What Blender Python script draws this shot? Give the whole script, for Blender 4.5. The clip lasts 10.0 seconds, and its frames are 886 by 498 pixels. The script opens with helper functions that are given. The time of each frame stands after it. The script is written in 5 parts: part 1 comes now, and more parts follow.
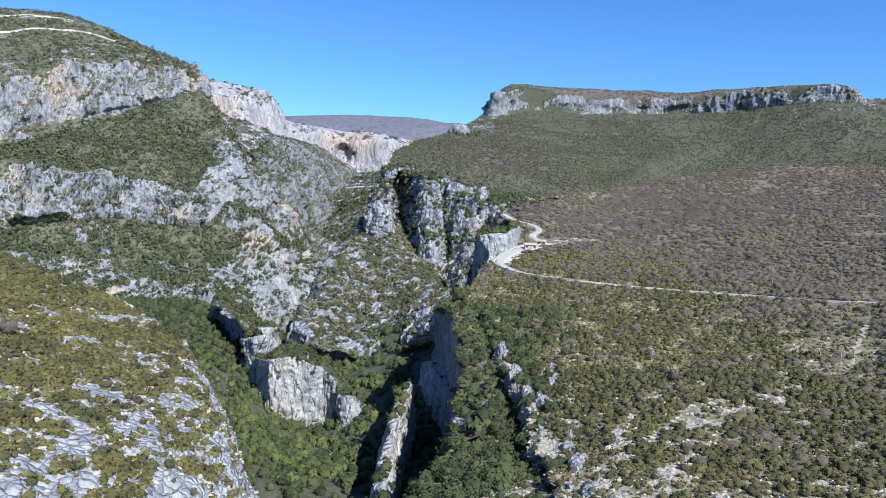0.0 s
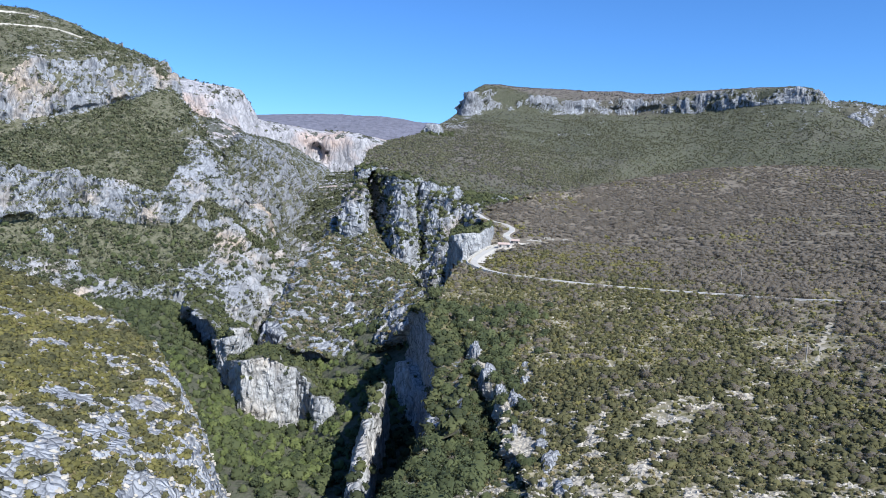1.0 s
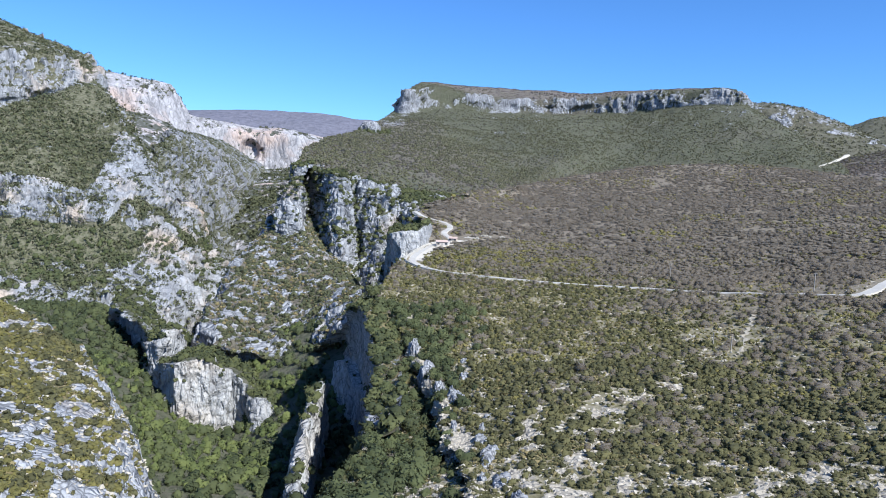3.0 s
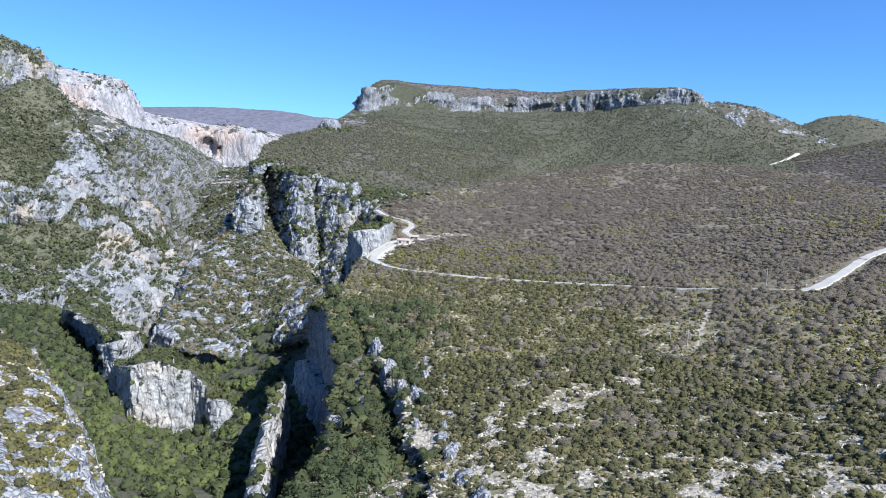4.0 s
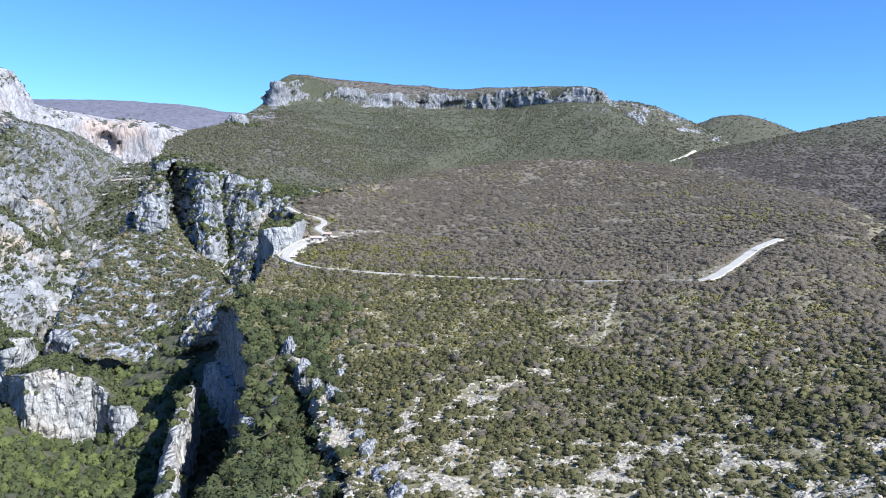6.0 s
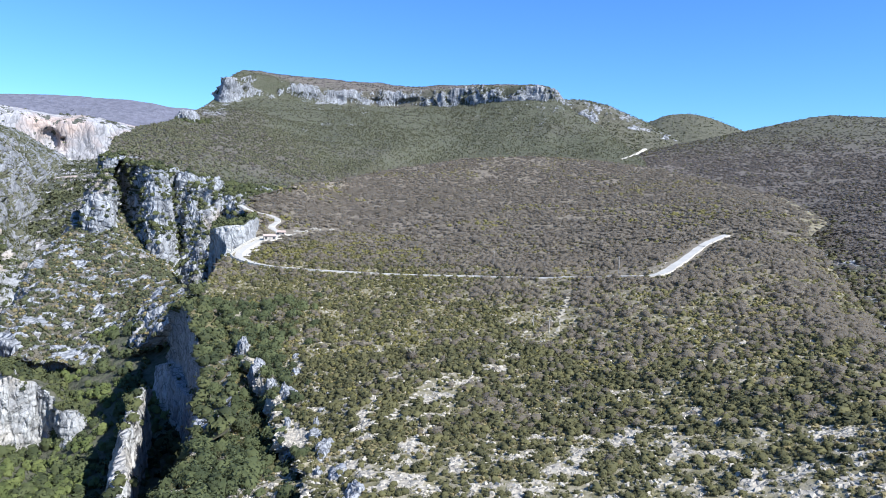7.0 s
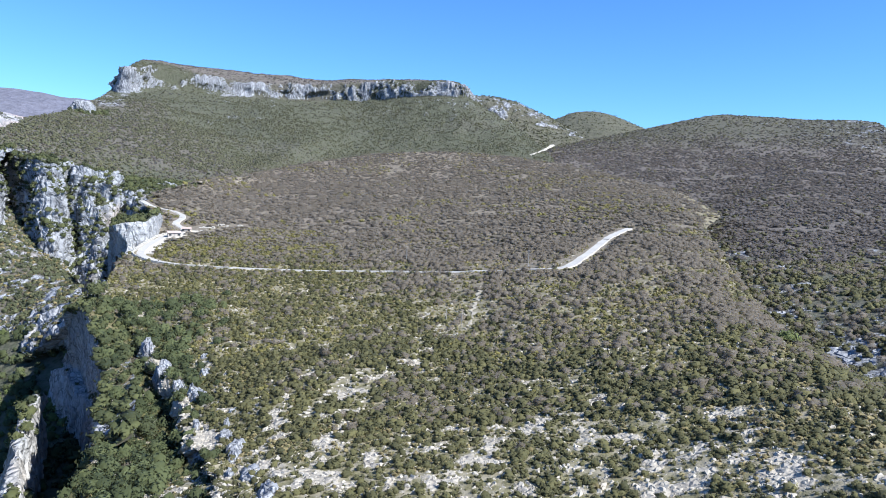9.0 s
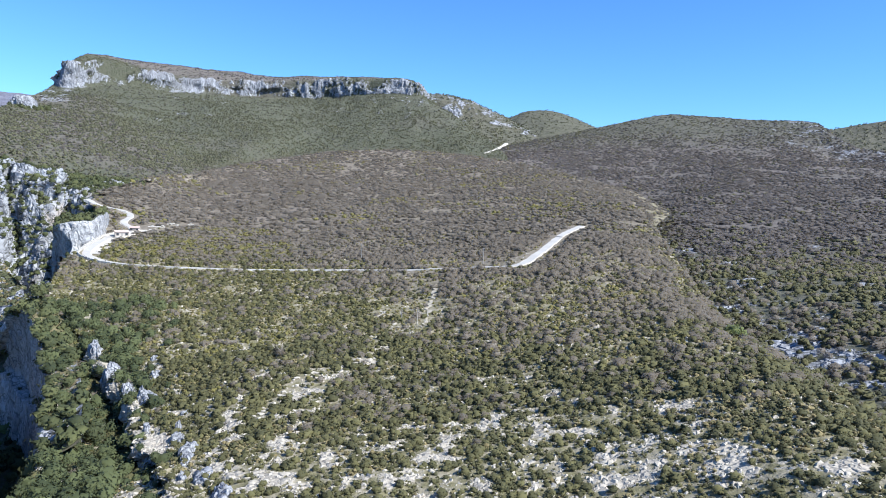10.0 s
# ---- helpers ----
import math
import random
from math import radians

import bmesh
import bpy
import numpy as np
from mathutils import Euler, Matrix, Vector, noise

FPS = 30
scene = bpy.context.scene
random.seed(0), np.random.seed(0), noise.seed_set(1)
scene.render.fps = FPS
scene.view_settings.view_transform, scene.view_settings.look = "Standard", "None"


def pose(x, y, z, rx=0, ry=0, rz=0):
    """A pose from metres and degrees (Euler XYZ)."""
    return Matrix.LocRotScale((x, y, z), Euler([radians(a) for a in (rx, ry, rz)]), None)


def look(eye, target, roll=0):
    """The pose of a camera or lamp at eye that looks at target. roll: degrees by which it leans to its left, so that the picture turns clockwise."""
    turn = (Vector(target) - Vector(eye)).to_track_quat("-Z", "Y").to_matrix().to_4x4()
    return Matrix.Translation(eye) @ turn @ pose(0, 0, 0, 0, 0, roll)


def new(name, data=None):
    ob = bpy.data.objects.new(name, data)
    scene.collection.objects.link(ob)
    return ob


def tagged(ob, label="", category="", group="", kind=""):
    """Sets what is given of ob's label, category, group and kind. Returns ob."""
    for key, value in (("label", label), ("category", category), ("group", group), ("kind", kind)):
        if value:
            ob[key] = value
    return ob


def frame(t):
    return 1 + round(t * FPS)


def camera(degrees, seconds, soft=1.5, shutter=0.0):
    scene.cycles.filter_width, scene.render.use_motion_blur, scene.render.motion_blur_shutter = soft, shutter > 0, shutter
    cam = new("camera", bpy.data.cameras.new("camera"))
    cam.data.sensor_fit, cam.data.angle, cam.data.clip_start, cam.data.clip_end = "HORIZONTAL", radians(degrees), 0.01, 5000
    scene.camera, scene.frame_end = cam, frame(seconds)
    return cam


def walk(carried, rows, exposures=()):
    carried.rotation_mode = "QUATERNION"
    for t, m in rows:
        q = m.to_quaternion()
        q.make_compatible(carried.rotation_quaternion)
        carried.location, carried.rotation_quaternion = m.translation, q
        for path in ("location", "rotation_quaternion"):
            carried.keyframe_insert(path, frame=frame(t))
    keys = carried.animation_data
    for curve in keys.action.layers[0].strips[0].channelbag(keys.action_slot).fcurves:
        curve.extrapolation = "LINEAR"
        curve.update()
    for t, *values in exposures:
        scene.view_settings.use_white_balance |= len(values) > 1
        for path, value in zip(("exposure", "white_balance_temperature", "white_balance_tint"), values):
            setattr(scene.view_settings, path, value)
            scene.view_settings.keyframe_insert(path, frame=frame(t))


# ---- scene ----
cam = camera(64.03, 10.0, soft=0.6)
ROWS = [
    (0, -0.27, 1.63, 59.60, 84.633, -2.497, 12.209),
    (0.5, -0.23, 1.45, 59.65, 84.646, -2.556, 11.196),
    (1, -0.18, 1.28, 59.70, 84.693, -2.605, 10.091),
    (1.5, -0.16, 1.10, 59.74, 84.713, -2.641, 8.971),
    (2, -0.13, 0.94, 59.80, 84.725, -2.673, 7.746),
    (3.5, -0.07, 0.41, 59.93, 84.716, -2.597, 3.580),
    (4, -0.03, 0.20, 59.97, 84.719, -2.557, 1.951),
    (4.5, 0.00, -0.00, 60.00, 84.727, -2.516, 0.232),
    (5, 0.04, -0.21, 60.03, 84.726, -2.482, -1.583),
    (5.5, 0.02, -0.42, 60.08, 84.730, -2.439, -3.292),
    (7, -0.01, -1.09, 60.28, 84.668, -2.413, -8.661),
    (7.5, -0.07, -1.30, 60.28, 84.633, -2.403, -10.389),
    (8, -0.10, -1.51, 60.29, 84.610, -2.414, -12.208),
    (8.5, -0.16, -1.70, 60.33, 84.604, -2.435, -13.934),
    (9, -0.20, -1.90, 60.37, 84.566, -2.485, -15.741),
    (9.5, -0.29, -2.08, 60.41, 84.555, -2.509, -17.524),
    (10, -0.37, -2.26, 60.47, 84.571, -2.528, -19.390),
]
walk(cam, [(t, pose(x, y, z, rx, ry, rz)) for t, x, y, z, rx, ry, rz in ROWS], [(0.0, 0.54, 5790, 7), (4.5, 0.72, 5790, 7), (10.0, 0.88, 5790, 7)])

# ---- light: late-winter sun from the right and a little behind ----
SUN_AZ, SUN_EL = 130.0, 46.0
world = bpy.data.worlds.new("sky")
scene.world = world
world.use_nodes = True
wn = world.node_tree.nodes
sky = wn.new("ShaderNodeTexSky")
sky.sky_type, sky.sun_disc = "NISHITA", False
sky.sun_elevation, sky.sun_rotation = radians(SUN_EL), radians(SUN_AZ)
sky.altitude, sky.air_density, sky.dust_density, sky.ozone_density = 900, 1.0, 0.0, 5.0
wn["Background"].inputs["Strength"].default_value = 0.09
clear = wn.new("ShaderNodeMix")
clear.data_type, clear.blend_type = "RGBA", "MULTIPLY"
clear.inputs[0].default_value, clear.inputs[7].default_value = 1.0, (0.66, 0.92, 1.22, 1)
world.node_tree.links.new(sky.outputs[0], clear.inputs[6])
world.node_tree.links.new(clear.outputs[2], wn["Background"].inputs[0])
sun = new("sun", bpy.data.lights.new("sun", "SUN"))
sun.data.energy, sun.data.angle, sun.data.color = 5.0, radians(0.5), (1.0, 0.95, 0.88)
to_sun = Vector((math.sin(radians(SUN_AZ)) * math.cos(radians(SUN_EL)), math.cos(radians(SUN_AZ)) * math.cos(radians(SUN_EL)), math.sin(radians(SUN_EL))))
sun.matrix_world = look((0, 0, 400), Vector((0, 0, 400)) - to_sun)


# ---- materials ----
def material(name):
    m = bpy.data.materials.new(name)
    m.use_nodes = True
    nt = m.node_tree
    return m, nt, nt.nodes["Principled BSDF"]


def node(nt, kind, **given):
    n = nt.nodes.new(kind)
    for key, value in given.items():
        n.inputs[key].default_value = value
    return n


def noise_tex(nt, vector, scale, detail=4.0, rough=0.55):
    n = node(nt, "ShaderNodeTexNoise", Scale=scale, Detail=detail, Roughness=rough)
    nt.links.new(vector, n.inputs["Vector"])
    return n.outputs["Fac"]


def ramp(nt, fac, *stops):
    r = nt.nodes.new("ShaderNodeValToRGB")
    els = r.color_ramp.elements
    while len(els) < len(stops):
        els.new(0.5)
    for e, (p, c) in zip(els, stops):
        e.position, e.color = p, (*c, 1) if len(c) == 3 else c
    nt.links.new(fac, r.inputs[0])
    return r.outputs["Color"]


def mix(nt, fac, a, b, how="MIX"):
    n = nt.nodes.new("ShaderNodeMix")
    n.data_type, n.blend_type = "RGBA", how
    for socket, value in ((n.inputs[0], fac), (n.inputs[6], a), (n.inputs[7], b)):
        if isinstance(value, (int, float)):
            socket.default_value = value
        elif isinstance(value, tuple):
            socket.default_value = (*value, 1)
        else:
            nt.links.new(value, socket)
    return n.outputs[2]


def maths(nt, how, a, b=0.0, clamp=False):
    n = nt.nodes.new("ShaderNodeMath")
    n.operation, n.use_clamp = how, clamp
    for socket, value in ((n.inputs[0], a), (n.inputs[1], b)):
        if isinstance(value, (int, float)):
            socket.default_value = value
        else:
            nt.links.new(value, socket)
    return n.outputs[0]


def attribute(nt, name):
    n = nt.nodes.new("ShaderNodeAttribute")
    n.attribute_name = name
    return n.outputs["Fac"]


def scaled(nt, vector, size):
    n = nt.nodes.new("ShaderNodeMapping")
    n.inputs["Scale"].default_value = size
    nt.links.new(vector, n.inputs["Vector"])
    return n.outputs[0]


def bump(nt, bsdf, height, distance, strength=1.0):
    n = node(nt, "ShaderNodeBump", Strength=strength, Distance=distance)
    nt.links.new(height, n.inputs["Height"])
    nt.links.new(n.outputs[0], bsdf.inputs["Normal"])


def land_material(name, size, rock_a, rock_b, ochre, scrub, wood, litter, warm=0.56, cracked=0.6, pitted=0.4, relief=0.095, ragged=1.35):
    """Limestone, scrub and bare woodland floor, told apart by the land's own rock and wood shares. size: metres of the coarse pattern."""
    m, nt, bsdf = material(name)
    pos = nt.nodes.new("ShaderNodeTexCoord").outputs["Object"]
    k = 1.0 / size
    streak = noise_tex(nt, scaled(nt, pos, (k * 1.6, k * 1.6, k * 0.25)), 1.0, 6, 0.65)
    broad = noise_tex(nt, pos, k * 0.35, 5, 0.6)
    fine = noise_tex(nt, pos, k * 4.0, 4, 0.65)
    rock = ramp(nt, streak, (0.3, rock_b), (0.62, rock_a))
    rock = mix(nt, ramp(nt, broad, (warm, (0, 0, 0)), (warm + 0.16, (1, 1, 1))), rock, mix(nt, 0.7, rock, ochre))
    rock = mix(nt, ramp(nt, fine, (0.38, (1, 1, 1)), (0.5, (0, 0, 0))), rock, mix(nt, pitted, rock, tuple(0.45 * c for c in rock_b)))
    warp = nt.nodes.new("ShaderNodeVectorMath")
    warp.operation = "MULTIPLY_ADD"
    noise_way = node(nt, "ShaderNodeTexNoise", Scale=k * 1.5, Detail=3.0)
    nt.links.new(pos, noise_way.inputs["Vector"])
    nt.links.new(noise_way.outputs["Color"], warp.inputs[0])
    warp.inputs[1].default_value = (size * 0.5,) * 3
    nt.links.new(pos, warp.inputs[2])
    joints = nt.nodes.new("ShaderNodeTexVoronoi")
    joints.feature = "DISTANCE_TO_EDGE"
    joints.inputs["Scale"].default_value = 1.0
    nt.links.new(scaled(nt, warp.outputs[0], (k * 4.0, k * 4.0, k * 1.1)), joints.inputs["Vector"])
    facets = nt.nodes.new("ShaderNodeTexVoronoi")
    nt.links.new(scaled(nt, warp.outputs[0], (k * 4.0, k * 4.0, k * 1.1)), facets.inputs["Vector"])
    facets.inputs["Scale"].default_value = 1.0
    crack = ramp(nt, joints.outputs["Distance"], (0.015, (1, 1, 1)), (0.08, (0, 0, 0)))
    rock = mix(nt, crack, rock, mix(nt, cracked, rock, (0.06, 0.062, 0.066)))
    split = nt.nodes.new("ShaderNodeSeparateColor")
    nt.links.new(facets.outputs["Color"], split.inputs[0])
    rock = mix(nt, 0.75, rock, mix(nt, 1.0, rock, ramp(nt, split.outputs[0], (0.0, (0.8, 0.8, 0.81)), (0.6, (1.0, 1.0, 1.0))), "MULTIPLY"))
    dots = nt.nodes.new("ShaderNodeTexVoronoi")
    dots.inputs["Scale"].default_value = 0.4
    nt.links.new(pos, dots.inputs["Vector"])
    green = mix(nt, ramp(nt, fine, (0.35, (0, 0, 0)), (0.65, (1, 1, 1))), scrub, tuple(1.9 * c for c in scrub))
    green = mix(nt, ramp(nt, dots.outputs["Distance"], (0.35, (0, 0, 0)), (0.75, (1, 1, 1))), green, litter)
    brown = mix(nt, ramp(nt, fine, (0.35, (0, 0, 0)), (0.65, (1, 1, 1))), wood, tuple(1.5 * c for c in wood))
    brown = mix(nt, ramp(nt, broad, (0.45, (0, 0, 0)), (0.7, (1, 1, 1))), brown, mix(nt, 0.35, brown, green))
    earth = mix(nt, attribute(nt, "wood"), green, brown)
    share = maths(nt, "ADD", attribute(nt, "rock"), maths(nt, "MULTIPLY", maths(nt, "SUBTRACT", fine, 0.5), ragged))
    stony = ramp(nt, share, (0.42, (0, 0, 0)), (0.54, (1, 1, 1)))
    earth = mix(nt, stony, earth, rock)
    nt.links.new(earth, bsdf.inputs["Base Color"])
    grain = maths(nt, "ADD", maths(nt, "ADD", fine, streak), maths(nt, "MULTIPLY", maths(nt, "MULTIPLY", maths(nt, "MINIMUM", joints.outputs["Distance"], 0.3), 2.2), stony))
    bsdf.inputs["Roughness"].default_value = 0.95
    bsdf.inputs["Specular IOR Level"].default_value = 0.15
    bump(nt, bsdf, grain, size * relief, 1.0)
    return m


LIME, LIME_DARK, OCHRE = (0.42, 0.42, 0.43), (0.23, 0.233, 0.242), (0.38, 0.28, 0.19)
SCRUB, WOOD, LITTER = (0.085, 0.080, 0.038), (0.140, 0.118, 0.092), (0.190, 0.152, 0.088)
DEEP_SCRUB, THIN_LITTER = (0.052, 0.055, 0.034), (0.102, 0.097, 0.070)
near_land = land_material("near_land", 9.0, (0.46, 0.405, 0.325), (0.32, 0.28, 0.22), OCHRE, (0.115, 0.102, 0.055), WOOD, (0.27, 0.235, 0.165), 0.66, 0.2, 0.25, 0.06, 0.7)
ravine_land = land_material("ravine_land", 9.0, LIME, LIME_DARK, OCHRE, SCRUB, WOOD, LITTER)
pale_land = land_material("pale_land", 15.0, (0.47, 0.46, 0.445), (0.25, 0.248, 0.25), (0.47, 0.39, 0.30), DEEP_SCRUB, WOOD, THIN_LITTER, 0.53, 0.35)
massif_land = land_material("massif_land", 20.0, (0.36, 0.36, 0.37), (0.19, 0.193, 0.20), (0.50, 0.38, 0.26), (0.062, 0.063, 0.036), WOOD, (0.15, 0.14, 0.095), 0.51, 0.4, 0.28, 0.055)
# massif_land darkened and blued: the gorge's hazy shading put into its colours.
gorge_land = land_material("gorge_land", 20.0, (0.31, 0.312, 0.325), (0.165, 0.168, 0.178), (0.42, 0.33, 0.24), (0.056, 0.060, 0.037), WOOD, (0.13, 0.125, 0.09), 0.6, 0.4, 0.28, 0.06)
# Its woodland floor is WOOD darkened, painting in the slope's grazing light.
hill_land = land_material("hill_land", 14.0, (0.40, 0.40, 0.41), (0.20, 0.20, 0.208), (0.28, 0.24, 0.19), DEEP_SCRUB, (0.112, 0.096, 0.083), THIN_LITTER, 0.62)
mid_land = land_material("mid_land", 22.0, LIME, LIME_DARK, OCHRE, DEEP_SCRUB, WOOD, THIN_LITTER)
far_land = land_material("far_land", 60.0, LIME, LIME_DARK, (0.42, 0.30, 0.22), DEEP_SCRUB, WOOD, THIN_LITTER)
orange_land = land_material("orange_land", 45.0, (0.45, 0.43, 0.43), (0.23, 0.22, 0.225), (0.50, 0.36, 0.28), (0.055, 0.060, 0.048), WOOD, (0.085, 0.086, 0.075), 0.5, 0.4, 0.2, 0.04)
# Blue-grey base colours paint the haze of distance onto the far ridge.
hazy_ridge_land = land_material("hazy_ridge_land", 120.0, (0.20, 0.19, 0.215), (0.12, 0.12, 0.145), (0.19, 0.17, 0.185), (0.095, 0.098, 0.115), (0.12, 0.117, 0.142), (0.145, 0.14, 0.16))


def foliage_material(name, dark, light, rough=0.8, gaps=0.15):
    m, nt, bsdf = material(name)
    leaf = nt.nodes.new("ShaderNodeNewGeometry").outputs["Random Per Island"]
    both = maths(nt, "ADD", maths(nt, "MULTIPLY", attribute(nt, "tone"), 0.8), maths(nt, "MULTIPLY", leaf, 0.2))
    nt.links.new(ramp(nt, both, (0.05, dark), (0.95, light)), bsdf.inputs["Base Color"])
    bsdf.inputs["Alpha"].default_value = 1.0 - gaps
    bsdf.inputs["Roughness"].default_value = rough
    bsdf.inputs["Specular IOR Level"].default_value = 0.2
    return m


holm_oak = foliage_material("holm_oak_leaves", (0.034, 0.042, 0.020), (0.100, 0.106, 0.042))
evergreen = foliage_material("evergreen_leaves", (0.057, 0.056, 0.026), (0.128, 0.118, 0.050))
boxwood = foliage_material("boxwood_leaves", (0.104, 0.096, 0.031), (0.184, 0.162, 0.053))
gorge_leaves = foliage_material("gorge_leaves", (0.036, 0.045, 0.020), (0.094, 0.106, 0.044))
garrigue = foliage_material("garrigue_leaves", (0.045, 0.052, 0.028), (0.118, 0.120, 0.060))
spring = foliage_material("spring_leaves", (0.066, 0.084, 0.028), (0.135, 0.152, 0.050))
hill_scrub = foliage_material("hill_scrub_leaves", (0.085, 0.085, 0.049), (0.132, 0.128, 0.070))
heath = foliage_material("dry_heath", (0.150, 0.120, 0.054), (0.275, 0.226, 0.112))
# Twig colours darkened to stand for grazing light on the far slopes.
dim_twigs = foliage_material("dimmed_bare_twigs", (0.122, 0.104, 0.090), (0.156, 0.134, 0.117), 0.95, 0.5)
twigs = foliage_material("bare_twigs", (0.154, 0.130, 0.101), (0.194, 0.164, 0.128), 0.95, 0.5)


def plain_material(name, colour, other, scale, rough=0.9, depth=0.01):
    m, nt, bsdf = material(name)
    pos = nt.nodes.new("ShaderNodeTexCoord").outputs["Object"]
    a = noise_tex(nt, pos, scale, 6, 0.65)
    b = noise_tex(nt, pos, scale * 0.13, 4, 0.6)
    col = mix(nt, ramp(nt, maths(nt, "MULTIPLY", maths(nt, "ADD", a, b), 0.5), (0.35, (0, 0, 0)), (0.65, (1, 1, 1))), colour, other)
    nt.links.new(col, bsdf.inputs["Base Color"])
    bsdf.inputs["Roughness"].default_value = rough
    bump(nt, bsdf, a, depth)
    return m


pale_asphalt = plain_material("pale_asphalt", (0.34, 0.315, 0.28), (0.46, 0.43, 0.385), 0.8)
gravel = plain_material("gravel", (0.42, 0.38, 0.31), (0.55, 0.50, 0.43), 0.6, 0.95, 0.05)
masonry = plain_material("masonry", (0.40, 0.37, 0.32), (0.55, 0.51, 0.45), 1.5, 0.95, 0.05)
pole_wood = plain_material("pole_wood", (0.26, 0.23, 0.20), (0.38, 0.35, 0.31), 3.0)
render_white = plain_material("pale_render", (0.42, 0.36, 0.31), (0.50, 0.44, 0.38), 1.0)
roof_tile = plain_material("roof_tiles", (0.40, 0.29, 0.24), (0.50, 0.39, 0.33), 2.0)
black_panel = plain_material("dark_opening", (0.03, 0.03, 0.035), (0.05, 0.05, 0.05), 1.0, 0.3)
cable_black = plain_material("cable_sheath", (0.03, 0.03, 0.03), (0.05, 0.05, 0.05), 1.0, 0.6)


# ---- value noise on arrays ----
def hashed(ix, iy, iz, seed):
    h = (ix.astype(np.uint32) * np.uint32(374761393)) ^ (iy.astype(np.uint32) * np.uint32(668265263)) ^ (iz.astype(np.uint32) * np.uint32(2147483647)) ^ np.uint32(seed * 974711 + 12345)
    h = (h ^ (h >> np.uint32(13))) * np.uint32(1274126177)
    h = (h ^ (h >> np.uint32(16))) * np.uint32(2246822519)
    return ((h ^ (h >> np.uint32(15))) & np.uint32(0xFFFF)).astype(np.float32) / 32767.5 - 1.0


def vnoise(p, seed=0):
    i = np.floor(p).astype(np.int64)
    f = (p - i).astype(np.float32)
    f = f * f * (3 - 2 * f)
    total = 0
    for dx in (0, 1):
        wx = f[:, 0] if dx else 1 - f[:, 0]
        for dy in (0, 1):
            wy = f[:, 1] if dy else 1 - f[:, 1]
            for dz in (0, 1):
                wz = f[:, 2] if dz else 1 - f[:, 2]
                total = total + wx * wy * wz * hashed(i[:, 0] + dx, i[:, 1] + dy, i[:, 2] + dz, seed)
    return total


def fbm(p, size, octaves=4, seed=0, gain=0.5, ridged=False):
    q, amp, out, norm = p / np.asarray(size), 1.0, 0, 0
    for o in range(octaves):
        n = vnoise(q + 17.3 * o, seed + o)
        out = out + amp * ((1 - 2 * np.abs(n)) if ridged else n)
        norm += amp
        q, amp = q * 2.03, amp * gain
    return out / norm


def smooth(lo, hi, v):
    t = np.clip((v - lo) / (hi - lo), 0, 1)
    return t * t * (3 - 2 * t)


# ---- landforms: lines fitted to the camera's view, from the foot or near side up and back ----
# Bearings and heights follow the camera's view; distances are guessed.
PLATEAU_0 = [(-140, -260, 0), (-63.1, -259.5, 2.5), (-62, -260, 3), (-60, -260, 4), (0, -260, 6), (40, -260, 8), (90, -260, 8), (140, -260, 6), (190, -250, 4), (260, -230, -4), (340, -200, -14)]
PLATEAU_1 = [(-75, -20, 4), (-26.5, 10.5, 7), (-25, 10, 9), (-35, 0, 8), (-10, 10, 10), (10, 20, 11), (30, 20, 11), (55, 15, 11), (80, 5, 9), (110, -15, 2), (150, -40, -10)]
PLATEAU_2 = [(-33.2, 120.5, -5), (-2.9, 118.5, -6), (-0.2, 118, -0.6), (-2, 112, 0.9), (11.6, 104.1, 4.1), (29.8, 98.3, 4.6), (45.6, 91, 6.3), (59.9, 82.5, 8.7), (71.6, 72.8, 12.1), (84.3, 58.1, 18), (95.9, 46.7, 22.3)]
PLATEAU_3 = [(-37.9, 160.6, -13.5), (-4.5, 148.5, -5), (-3, 148, -3), (1.1, 143, -1.7), (15, 136.9, 0.9), (29.8, 131.4, 1.7), (47.4, 120.8, 4.4), (64.7, 108, 8), (79.5, 92.5, 12.9), (92.6, 73.6, 19.5), (105.4, 58.5, 21.4)]
PLATEAU_4 = [(-35.9, 204.9, -17), (-13.7, 194.2, -15.2), (-11.1, 193.7, -10.1), (-3.8, 186, -6.2), (17, 168.9, -1.2), (33.1, 159.3, 0.9), (52.2, 148.9, 3.1), (71.1, 131.9, 7.6), (89.3, 111.7, 13.3), (106.3, 91.5, 20.2), (122.5, 78.4, 18.1)]
PLATEAU_5 = [(-39.6, 241.8, -13.5), (-20.3, 233.9, -17.6), (-16.9, 233.4, -10.3), (-12.6, 227.7, -8), (17, 202, -1.2), (39.4, 191.7, 0.5), (61.6, 177.4, 3.5), (81.1, 158.2, 8.1), (100.4, 137.2, 13.2), (121.7, 116.1, 19.5), (136.3, 107, 16.1)]
PLATEAU_6 = [(-49.7, 280.6, -6.8), (-35.4, 275.5, -8.3), (-33.5, 275, -5.6), (-22.6, 274.1, -4), (19, 252, 0.2), (48.4, 237.8, 2.4), (75.6, 220.1, 5.6), (97, 195, 10.7), (118, 171.2, 15.6), (141.6, 156.6, 19), (158.7, 149.7, 14)]
PLATEAU_7 = [(-57.9, 312.7, 1.4), (-46.9, 315.2, 0.1), (-45.5, 314.7, 1.6), (-27.9, 316.8, 2), (23.2, 311.9, 3.5), (58.8, 291.8, 6.5), (91.1, 267.7, 10.3), (116.2, 235.7, 15.7), (141, 213.5, 19.2), (162.1, 203.3, 20.7), (181.7, 203.9, 15.7)]
